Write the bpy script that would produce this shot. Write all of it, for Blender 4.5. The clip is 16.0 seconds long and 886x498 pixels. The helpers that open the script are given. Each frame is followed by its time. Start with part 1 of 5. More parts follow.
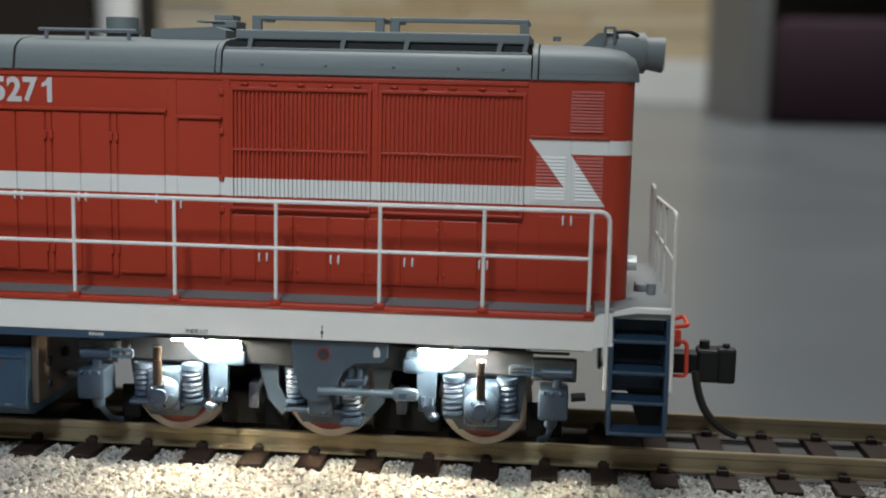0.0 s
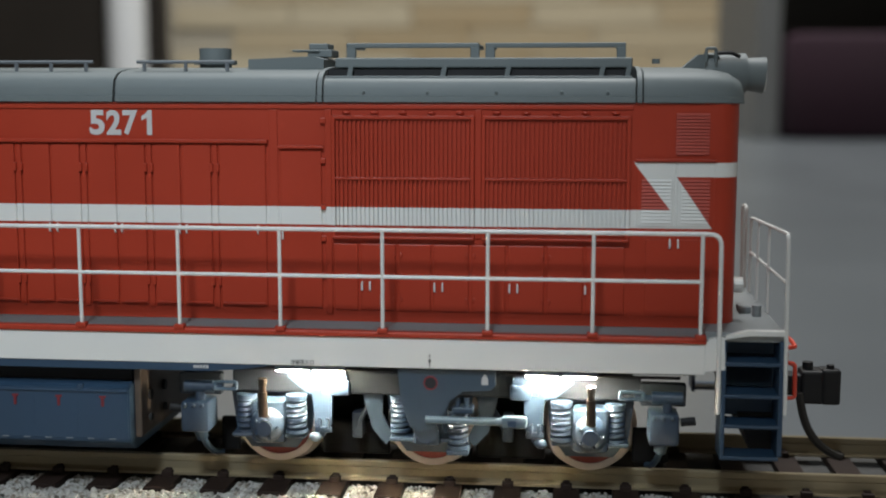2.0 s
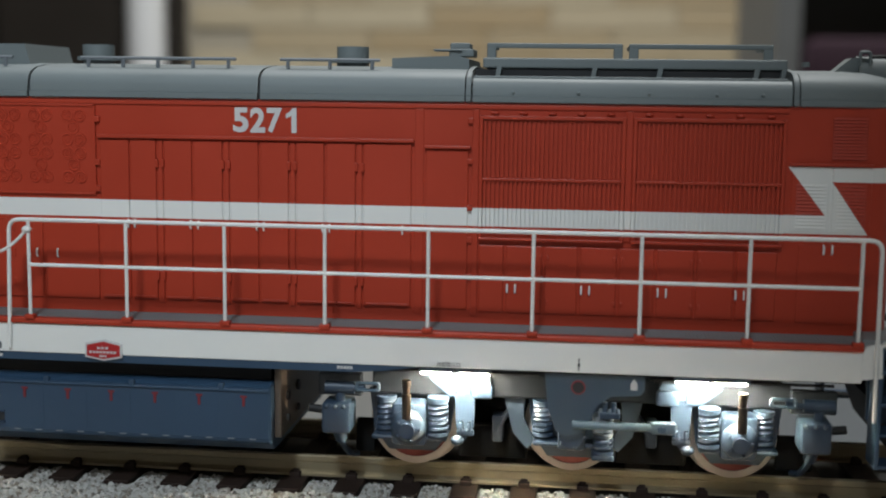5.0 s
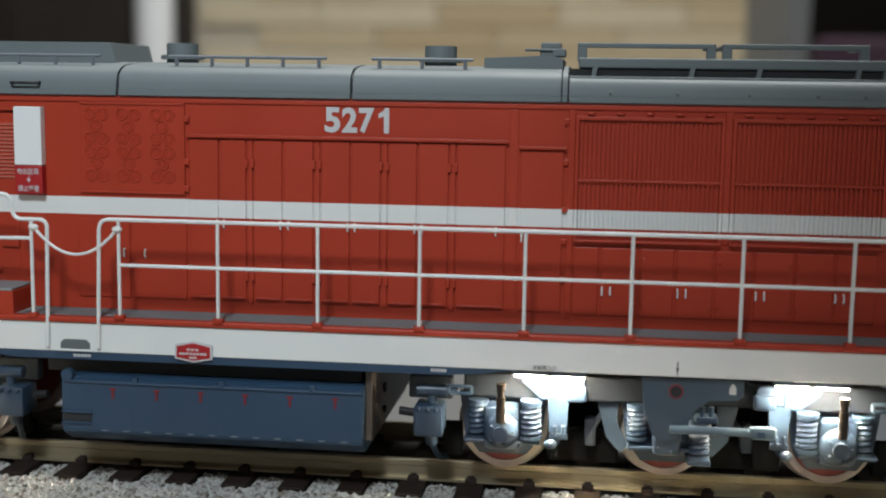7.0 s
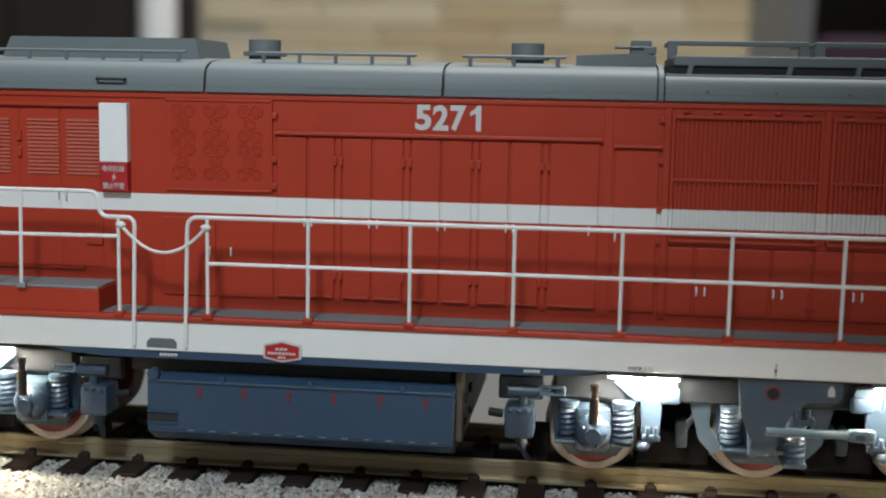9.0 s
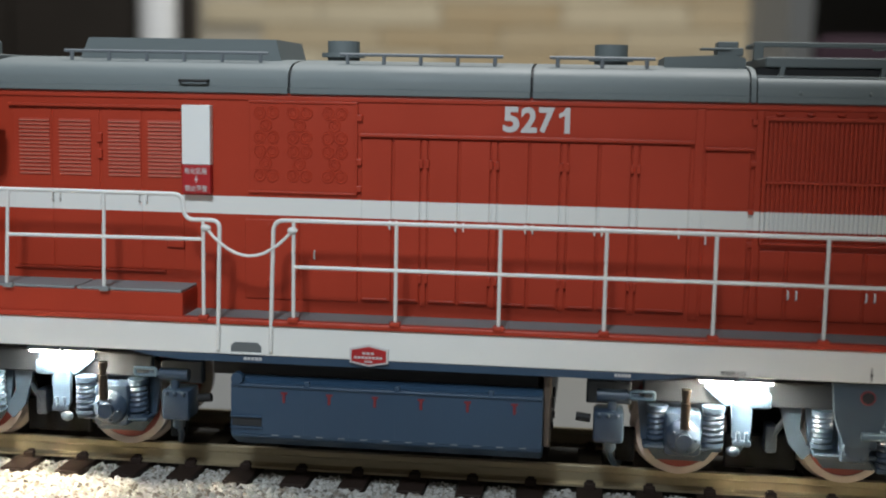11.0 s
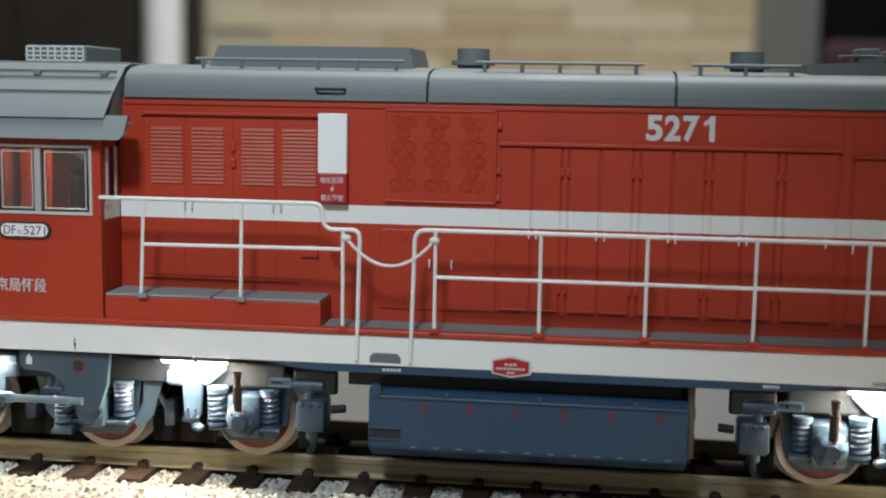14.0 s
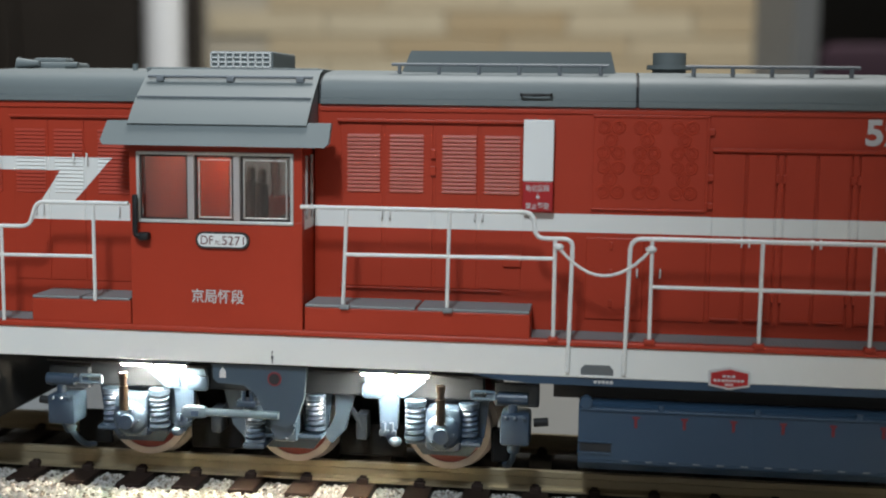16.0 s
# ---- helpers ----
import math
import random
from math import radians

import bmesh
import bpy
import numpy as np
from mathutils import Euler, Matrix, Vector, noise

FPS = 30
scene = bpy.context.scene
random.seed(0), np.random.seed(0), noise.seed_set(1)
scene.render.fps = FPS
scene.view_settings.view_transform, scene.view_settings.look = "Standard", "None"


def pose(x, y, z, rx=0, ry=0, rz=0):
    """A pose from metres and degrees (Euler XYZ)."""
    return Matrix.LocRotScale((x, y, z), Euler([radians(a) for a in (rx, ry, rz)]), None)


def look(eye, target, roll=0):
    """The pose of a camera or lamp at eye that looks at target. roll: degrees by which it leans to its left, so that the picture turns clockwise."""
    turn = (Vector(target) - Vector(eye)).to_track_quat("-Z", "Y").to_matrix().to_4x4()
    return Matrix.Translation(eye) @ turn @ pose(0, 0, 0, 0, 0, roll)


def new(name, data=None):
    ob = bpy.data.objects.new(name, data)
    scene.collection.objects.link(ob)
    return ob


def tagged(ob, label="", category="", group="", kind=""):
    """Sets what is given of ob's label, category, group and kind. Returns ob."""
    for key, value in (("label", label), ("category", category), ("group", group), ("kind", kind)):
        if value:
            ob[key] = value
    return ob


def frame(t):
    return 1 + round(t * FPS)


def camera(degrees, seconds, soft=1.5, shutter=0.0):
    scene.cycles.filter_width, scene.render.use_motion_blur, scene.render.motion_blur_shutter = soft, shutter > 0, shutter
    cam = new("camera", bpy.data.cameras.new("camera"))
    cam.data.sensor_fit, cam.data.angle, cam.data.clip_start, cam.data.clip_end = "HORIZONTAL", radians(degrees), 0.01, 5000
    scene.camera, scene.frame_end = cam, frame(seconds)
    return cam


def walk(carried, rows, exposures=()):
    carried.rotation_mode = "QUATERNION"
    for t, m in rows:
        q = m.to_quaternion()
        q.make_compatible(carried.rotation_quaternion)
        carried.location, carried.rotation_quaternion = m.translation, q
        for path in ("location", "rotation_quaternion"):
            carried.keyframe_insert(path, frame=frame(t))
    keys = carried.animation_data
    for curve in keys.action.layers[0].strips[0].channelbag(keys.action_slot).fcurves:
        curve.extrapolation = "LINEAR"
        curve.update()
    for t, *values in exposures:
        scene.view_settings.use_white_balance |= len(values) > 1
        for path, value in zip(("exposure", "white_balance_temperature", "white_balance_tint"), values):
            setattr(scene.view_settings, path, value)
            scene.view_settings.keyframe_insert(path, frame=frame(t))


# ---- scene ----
# Lengths below are in millimetres; MM turns them into metres. Rail top is z = 0, the track runs along x.
MM = 0.001
cam = camera(40.0, 16.0, 2.0)
cam.data.dof.use_dof = True
cam.data.dof.focus_distance = 0.157
cam.data.dof.aperture_fstop = 21.0
# seconds, x, y, z, yaw, pitch, roll
CAMERA = [
    (0.0, 1.25, -163.93, 48.19, 5.30, -8.35, 1.24),
    (0.5, 1.42, -164.27, 48.47, 5.01, -7.79, 0.10),
    (1.0, 0.92, -164.24, 48.68, 5.58, -7.56, -0.24),
    (1.5, 0.79, -164.21, 48.79, 5.69, -7.44, -0.27),
    (2.0, 0.62, -164.06, 48.64, 5.89, -7.38, 0.06),
    (2.5, 0.43, -164.14, 48.45, 6.07, -7.32, 0.35),
    (3.0, 0.28, -164.28, 48.34, 6.23, -7.30, 0.59),
    (3.5, 0.16, -164.18, 48.42, 6.36, -7.33, 0.63),
    (4.0, -0.11, -164.23, 48.37, 6.41, -7.31, 0.68),
    (6.5, 0.46, -164.08, 48.49, 6.94, -7.37, 0.76),
    (7.0, 0.28, -163.89, 48.50, 6.95, -7.41, 0.86),
    (7.5, 0.40, -163.81, 48.48, 7.01, -7.43, 0.87),
    (8.0, 0.21, -163.69, 48.29, 7.02, -7.43, 0.98),
    (8.5, 0.18, -163.69, 48.20, 7.06, -7.44, 1.02),
    (9.0, 0.08, -163.64, 48.20, 7.07, -7.48, 1.06),
    (11.5, 0.26, -163.60, 48.02, 7.06, -7.43, 1.06),
    (12.0, 0.29, -163.40, 47.88, 7.02, -7.44, 0.62),
    (12.5, 0.41, -164.04, 47.89, 7.15, -7.39, 0.84),
    (13.0, 0.44, -164.16, 47.99, 7.23, -7.38, 0.90),
    (13.5, 0.43, -164.14, 48.10, 7.29, -7.32, 0.97),
    (14.0, 0.29, -164.08, 48.27, 7.33, -7.23, 0.96),
    (14.5, 0.46, -163.88, 48.27, 7.37, -7.11, 0.91),
    (15.0, 0.49, -163.69, 48.18, 7.38, -7.02, 0.77),
    (15.5, 0.50, -163.60, 48.19, 7.38, -7.02, 0.72),
    (16.0, 0.71, -163.83, 48.07, 7.39, -7.02, 0.68),
]
walk(cam, [(t, pose(x * MM, y * MM, z * MM, 90 + p, 0, w) @ pose(0, 0, 0, 0, 0, r)) for t, x, y, z, w, p, r in CAMERA],
     exposures=[(0, -0.18), (1, -0.2), (2.5, -0.18), (4, -0.2), (6.5, -0.05), (8.5, 0.0), (11.5, 0.02), (13.5, 0.1), (16, 0.06)])
# seconds, how far the locomotive stands along the track
TRAVEL = [(0.0, -57.79), (0.5, -55.13), (1.0, -52.50), (1.5, -49.70), (2.0, -46.84), (2.5, -44.06), (3.0, -41.38), (3.5, -38.70), (4.0, -36.14), (6.5, -22.63), (7.0, -19.84), (7.5, -17.11), (8.0, -14.27), (8.5, -11.53), (9.0, -8.90), (11.5, 5.00), (12.0, 7.80), (12.5, 10.56), (13.0, 13.30), (13.5, 16.08), (14.0, 18.97), (14.5, 23.82), (15.0, 30.51), (15.5, 37.62), (16.0, 45.03)]

# ---- light ----
world = bpy.data.worlds.new("world")
scene.world = world
world.use_nodes = True
world.node_tree.nodes["Background"].inputs[0].default_value = (0.75, 0.85, 1.0, 1)
world.node_tree.nodes["Background"].inputs[1].default_value = 0.025


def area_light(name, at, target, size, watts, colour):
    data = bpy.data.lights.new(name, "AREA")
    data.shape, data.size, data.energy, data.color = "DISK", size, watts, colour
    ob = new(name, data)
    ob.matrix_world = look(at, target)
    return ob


def spot_light(name, at, target, radius, watts, degrees, colour):
    data = bpy.data.lights.new(name, "SPOT")
    data.spot_size, data.spot_blend, data.shadow_soft_size = radians(degrees), 1.0, radius
    data.energy, data.color = watts, colour
    ob = new(name, data)
    ob.matrix_world = look(at, target)
    return ob


# Unseen lamp, placed by where shadows fall; its cone edge dims the right.
spot_light("unseen_key_light", (-0.040, -0.260, 0.250), (-0.060, -0.015, 0.036), 0.024, 3.5, 40, (0.79, 0.91, 1.0))
# Unseen overhead lamp, added to brighten the back wall and floor.
area_light("unseen_ceiling_light", (0.0, 0.9, 2.25), (0.0, 0.9, 0), 0.9, 70, (0.97, 0.98, 0.97))


# ---- materials ----
def material(name, colour, rough=0.5, metal=0.0, vary=0.12, scale=900.0, bump=0.05, fine=5000.0, spec=0.5):
    m = bpy.data.materials.new(name)
    m.use_nodes = True
    nt = m.node_tree
    b = nt.nodes["Principled BSDF"]
    b.inputs["Roughness"].default_value, b.inputs["Metallic"].default_value = rough, metal
    b.inputs["Specular IOR Level"].default_value = spec
    tc = nt.nodes.new("ShaderNodeTexCoord")
    n1 = nt.nodes.new("ShaderNodeTexNoise")
    n1.inputs["Scale"].default_value, n1.inputs["Detail"].default_value = scale * 0.1, 6
    n2 = nt.nodes.new("ShaderNodeTexNoise")
    n2.inputs["Scale"].default_value, n2.inputs["Detail"].default_value = fine, 3
    nt.links.new(tc.outputs["Object"], n1.inputs["Vector"])
    nt.links.new(tc.outputs["Object"], n2.inputs["Vector"])
    mix = nt.nodes.new("ShaderNodeMix")
    mix.data_type = "RGBA"
    mix.inputs["A"].default_value = (*[c * (1 - vary) for c in colour], 1)
    mix.inputs["B"].default_value = (*[min(1, c * (1 + vary)) for c in colour], 1)
    nt.links.new(n1.outputs["Fac"], mix.inputs["Factor"])
    nt.links.new(mix.outputs["Result"], b.inputs["Base Color"])
    r = nt.nodes.new("ShaderNodeMapRange")
    r.inputs["To Min"].default_value, r.inputs["To Max"].default_value = rough * 0.8, min(1, rough * 1.2)
    nt.links.new(n1.outputs["Fac"], r.inputs["Value"])
    nt.links.new(r.outputs["Result"], b.inputs["Roughness"])
    if bump:
        bp = nt.nodes.new("ShaderNodeBump")
        bp.inputs["Strength"].default_value, bp.inputs["Distance"].default_value = bump, 0.0001
        nt.links.new(n2.outputs["Fac"], bp.inputs["Height"])
        nt.links.new(bp.outputs["Normal"], b.inputs["Normal"])
    return m


def math_node(nt, op, a, b=None):
    n = nt.nodes.new("ShaderNodeMath")
    n.operation = op
    for i, v in enumerate((a, b)):
        if v is None:
            continue
        if isinstance(v, (int, float)):
            n.inputs[i].default_value = v
        else:
            nt.links.new(v, n.inputs[i])
    return n.outputs[0]


RED = (0.348, 0.034, 0.0140)
WHITE = (0.66, 0.66, 0.64)
red_paint = material("red_paint", RED, 0.45, vary=0.12, bump=0.10, spec=0.32)
white_paint = material("white_paint", WHITE, 0.45, vary=0.05)
grey_paint = material("grey_roof_paint", (0.128, 0.150, 0.154), 0.6, vary=0.10, bump=0.1)
grey_dark = material("grey_gable_paint", (0.14, 0.155, 0.17), 0.5)
deck_grey = material("deck_grey", (0.20, 0.215, 0.22), 0.6, vary=0.15, bump=0.3)
blue_paint = material("blue_paint", (0.020, 0.048, 0.090), 0.45, vary=0.12, bump=0.08)
bogie_paint = material("bogie_blue_grey", (0.022, 0.040, 0.068), 0.38, vary=0.15, bump=0.1)
black_paint = material("black_plastic", (0.010, 0.010, 0.011), 0.6, spec=0.3)
# Near-black underframe: the shadow below the locomotive is put into the colour.
shade_black = material("underside_shade_black", (0.007, 0.007, 0.007), 0.9, spec=0.1)
# Near-black: shade of gaps, holes and the underside is put into the colour.
dark_shade = material("recess_shade", (0.015, 0.016, 0.018), 0.8)
silver = material("silver_trim", (0.60, 0.60, 0.58), 0.3, metal=0.45)
bronze = material("bronze_damper", (0.019, 0.012, 0.007), 0.35, metal=0.2)
spring_steel = material("spring_paint", (0.040, 0.062, 0.100), 0.32, metal=0.15)
wheel_red = material("wheel_red", (0.22, 0.025, 0.015), 0.5)
tyre_white = material("tyre_white_paint", (0.56, 0.47, 0.42), 0.45, vary=0.12)
steel = material("axle_steel", (0.35, 0.33, 0.30), 0.35, metal=0.9)
rail_metal = material("nickel_brass_rail", (0.30, 0.25, 0.165), 0.36, metal=0.6, vary=0.18, scale=600)
sleeper_brown = material("sleeper_brown", (0.022, 0.013, 0.010), 0.7, vary=0.3, bump=0.4, fine=2600, spec=0.2)
bed_grey = material("roadbed_grey", (0.075, 0.074, 0.072), 0.9, vary=0.3, scale=2500, bump=0.6, fine=1800, spec=0.15)
letter_black = material("black_lettering", (0.02, 0.02, 0.02), 0.6, bump=0)
letter_white = material("white_lettering", (0.50, 0.49, 0.49), 0.55, bump=0)
sign_white = material("sign_white", (0.70, 0.70, 0.69), 0.5, vary=0.03)
dull_red = material("dull_red", (0.16, 0.012, 0.018), 0.5)
sign_red = material("sign_red", (0.34, 0.010, 0.012), 0.45)
seat_dark = material("seat_dark", (0.03, 0.022, 0.02), 0.6)
hose_black = material("hose_black", (0.02, 0.018, 0.016), 0.55)


def livery():
    """Red body paint with the white waist stripe and the white zigzag at both ends."""
    m = material("livery_paint", RED, 0.45, vary=0.12, bump=0.10, spec=0.32)
    nt = m.node_tree
    b = nt.nodes["Principled BSDF"]
    red_out = b.inputs["Base Color"].links[0].from_socket
    tc = nt.nodes.new("ShaderNodeTexCoord")
    sep = nt.nodes.new("ShaderNodeSeparateXYZ")
    nt.links.new(tc.outputs["Object"], sep.inputs[0])
    z = math_node(nt, "MULTIPLY", sep.outputs[2], 1000.0)
    x = math_node(nt, "MULTIPLY", sep.outputs[0], 1000.0)
    x = math_node(nt, "ABSOLUTE", math_node(nt, "ADD", x, 26.7))

    def between(v, lo, hi):
        return math_node(nt, "MULTIPLY", math_node(nt, "GREATER_THAN", v, lo), math_node(nt, "LESS_THAN", v, hi))

    stripe = math_node(nt, "MULTIPLY", between(z, 31.95, 34.22), math_node(nt, "LESS_THAN", x, 88.4))
    left = math_node(nt, "ADD", math_node(nt, "MULTIPLY", z, -0.776), 82.3 + 39.75 * 0.776)
    steep = math_node(nt, "ADD", math_node(nt, "MULTIPLY", z, -0.93), 80.2 + 40.05 * 0.93)
    far_end = math_node(nt, "LESS_THAN", sep.outputs[0], -0.0267)
    left = math_node(nt, "ADD", left, math_node(nt, "MULTIPLY", far_end, math_node(nt, "SUBTRACT", steep, left)))
    right = math_node(nt, "ADD", math_node(nt, "MULTIPLY", z, -0.69), 87.3 + 38.3 * 0.69)
    diag = math_node(nt, "MULTIPLY", between(z, 31.95, 39.9), math_node(nt, "MULTIPLY", math_node(nt, "GREATER_THAN", x, left), math_node(nt, "LESS_THAN", x, right)))
    top = math_node(nt, "MULTIPLY", between(z, 38.3, 40.05), math_node(nt, "GREATER_THAN", x, left))
    mask = math_node(nt, "MAXIMUM", stripe, math_node(nt, "MAXIMUM", diag, top))
    mix = nt.nodes.new("ShaderNodeMix")
    mix.data_type = "RGBA"
    mix.inputs["B"].default_value = (*WHITE, 1)
    nt.links.new(mask, mix.inputs["Factor"])
    nt.links.new(red_out, mix.inputs["A"])
    nt.links.new(mix.outputs["Result"], b.inputs["Base Color"])
    return m


livery_paint = livery()
pale_edge = material("pale_slat_edge", (0.44, 0.13, 0.09), 0.4)


def glowing(name, colour, strength):
    m = bpy.data.materials.new(name)
    m.use_nodes = True
    b = m.node_tree.nodes["Principled BSDF"]
    b.inputs["Base Color"].default_value = (0.9, 0.9, 0.85, 1)
    b.inputs["Emission Color"].default_value = (*colour, 1)
    b.inputs["Emission Strength"].default_value = strength
    return m


cab_glow = glowing("cab_lamp_glow", (1.0, 0.78, 0.6), 80.0)
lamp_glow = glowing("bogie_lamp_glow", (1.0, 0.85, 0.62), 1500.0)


def glass_material():
    m = bpy.data.materials.new("window_glass")
    m.use_nodes = True
    nt = m.node_tree
    out = nt.nodes["Material Output"]
    nt.nodes.remove(nt.nodes["Principled BSDF"])
    tr = nt.nodes.new("ShaderNodeBsdfTransparent")
    tr.inputs[0].default_value = (0.88, 0.86, 0.85, 1)
    gl = nt.nodes.new("ShaderNodeBsdfGlossy")
    gl.inputs["Roughness"].default_value = 0.15
    mx = nt.nodes.new("ShaderNodeMixShader")
    mx.inputs[0].default_value = 0.16
    nt.links.new(tr.outputs[0], mx.inputs[1])
    nt.links.new(gl.outputs[0], mx.inputs[2])
    nt.links.new(mx.outputs[0], out.inputs[0])
    return m


glass = glass_material()


# ---- builders ----
def mesh_of(bm, name, mat, smooth=False):
    bmesh.ops.recalc_face_normals(bm, faces=bm.faces[:])
    bm.transform(Matrix.Scale(MM, 4))
    me = bpy.data.meshes.new(name)
    bm.to_mesh(me)
    bm.free()
    me.materials.append(mat)
    if smooth:
        me.polygons.foreach_set("use_smooth", [True] * len(me.polygons))
        me.set_sharp_from_angle(angle=radians(40))
    return me


def part(name, bm, mat, parent, label="", smooth=False, at=None):
    ob = new(name, mesh_of(bm, name, mat, smooth))
    ob.parent = parent
    if at:
        ob.location = [v * MM for v in at]
    return tagged(ob, label)


def thing(name, bm, mat, label, category, group="", kind="", smooth=False):
    return tagged(new(name, mesh_of(bm, name, mat, smooth)), label, category, group, kind)


def empty(name, label, category):
    return tagged(new(name), label, category)


def box(bm, x0, x1, y0, y1, z0, z1, bevel=0.0):
    if bevel <= 0:
        m = Matrix.Translation(((x0 + x1) / 2, (y0 + y1) / 2, (z0 + z1) / 2)) @ Matrix.Diagonal((x1 - x0, y1 - y0, z1 - z0, 1))
        bmesh.ops.create_cube(bm, size=1, matrix=m)
        return bm
    b = bmesh.new()
    box(b, x0, x1, y0, y1, z0, z1)
    bmesh.ops.bevel(b, geom=b.edges[:], offset=bevel, segments=2, affect="EDGES", profile=0.5)
    join(bm, b)
    return bm


def join(bm, other):
    me = bpy.data.meshes.new("tmp")
    other.to_mesh(me)
    other.free()
    bm.from_mesh(me)
    bpy.data.meshes.remove(me)


def boxed(*a, bevel=0.0):
    return box(bmesh.new(), *a, bevel=bevel)


def cyl(bm, p, q, r, n=14, r2=None):
    p, q = Vector(p), Vector(q)
    d = q - p
    m = Matrix.Translation((p + q) / 2) @ d.to_track_quat("Z", "Y").to_matrix().to_4x4()
    bmesh.ops.create_cone(bm, cap_ends=True, segments=n, radius1=r, radius2=r if r2 is None else r2, depth=d.length, matrix=m)
    return bm


def ball(bm, c, r, sx=1, sy=1, sz=1):
    bmesh.ops.create_uvsphere(bm, u_segments=14, v_segments=9, radius=r, matrix=Matrix.Translation(c) @ Matrix.Diagonal((sx, sy, sz, 1)))
    return bm


def tube(bm, pts, r, n=8):
    """A round bar along the points."""
    pts = [Vector(p) for p in pts]
    rings = []
    side = None
    for i, p in enumerate(pts):
        d = (pts[min(i + 1, len(pts) - 1)] - pts[max(i - 1, 0)]).normalized()
        if side is None:
            side = d.orthogonal().normalized()
        side = (side - d * side.dot(d)).normalized()
        up = d.cross(side)
        rings.append([bm.verts.new(p + r * (math.cos(a) * side + math.sin(a) * up)) for a in [2 * math.pi * k / n for k in range(n)]])
    for a, b in zip(rings, rings[1:]):
        for k in range(n):
            bm.faces.new((a[k], a[(k + 1) % n], b[(k + 1) % n], b[k]))
    bm.faces.new(rings[0])
    bm.faces.new(rings[-1])
    return bm


def bent(pts, radius, steps=5):
    """The points of a bar with its corners rounded."""
    out = [Vector(pts[0])]
    for a, b, c in zip(pts, pts[1:], pts[2:]):
        a, b, c = Vector(a), Vector(b), Vector(c)
        r = min(radius, (a - b).length * 0.49, (c - b).length * 0.49)
        p, q = b + (a - b).normalized() * r, b + (c - b).normalized() * r
        for k in range(steps + 1):
            u = k / steps
            out.append((1 - u) ** 2 * p + 2 * u * (1 - u) * b + u * u * q)
    out.append(Vector(pts[-1]))
    return out


def prism_y(bm, outline, y0, y1):
    """An outline of (x, z) pushed through from y0 to y1."""
    a = [bm.verts.new((x, y0, z)) for x, z in outline]
    b = [bm.verts.new((x, y1, z)) for x, z in outline]
    n = len(a)
    bm.faces.new(a)
    bm.faces.new(b[::-1])
    for k in range(n):
        bm.faces.new((a[k], b[k], b[(k + 1) % n], a[(k + 1) % n]))
    return bm


def loft_x(bm, sections):
    """Closed outlines of (y, z), each at its x, joined into one body."""
    rings = [[bm.verts.new((x, y, z)) for y, z in ring] for x, ring in sections]
    n = len(rings[0])
    for a, b in zip(rings, rings[1:]):
        for k in range(n):
            bm.faces.new((a[k], a[(k + 1) % n], b[(k + 1) % n], b[k]))
    bm.faces.new(rings[0])
    bm.faces.new(rings[-1][::-1])
    return bm


def lettering(name, body, x0, x1, z0, z1, y, mat, parent, bold=0.0):
    """Raised writing on a wall that faces -y, fitted to the given box."""
    cu = bpy.data.curves.new(name, "FONT")
    cu.body, cu.extrude, cu.offset = body, 0.02, bold
    tmp = new(name, cu)
    bpy.context.view_layer.update()
    me = bpy.data.meshes.new_from_object(tmp.evaluated_get(bpy.context.evaluated_depsgraph_get()))
    bpy.data.objects.remove(tmp)
    bpy.data.curves.remove(cu)
    if not me.vertices:
        return None
    co = np.array([v.co[:] for v in me.vertices])
    lo, hi = co.min(0), co.max(0)
    for v in me.vertices:
        u = (v.co.x - lo[0]) / max(hi[0] - lo[0], 1e-6)
        w = (v.co.y - lo[1]) / max(hi[1] - lo[1], 1e-6)
        d = (v.co.z - lo[2]) / max(hi[2] - lo[2], 1e-6)
        v.co = ((x0 + u * (x1 - x0)) * MM, (y - 0.05 * d) * MM, (z0 + w * (z1 - z0)) * MM)
    me.materials.append(mat)
    ob = new(name, me)
    ob.parent = parent
    return ob


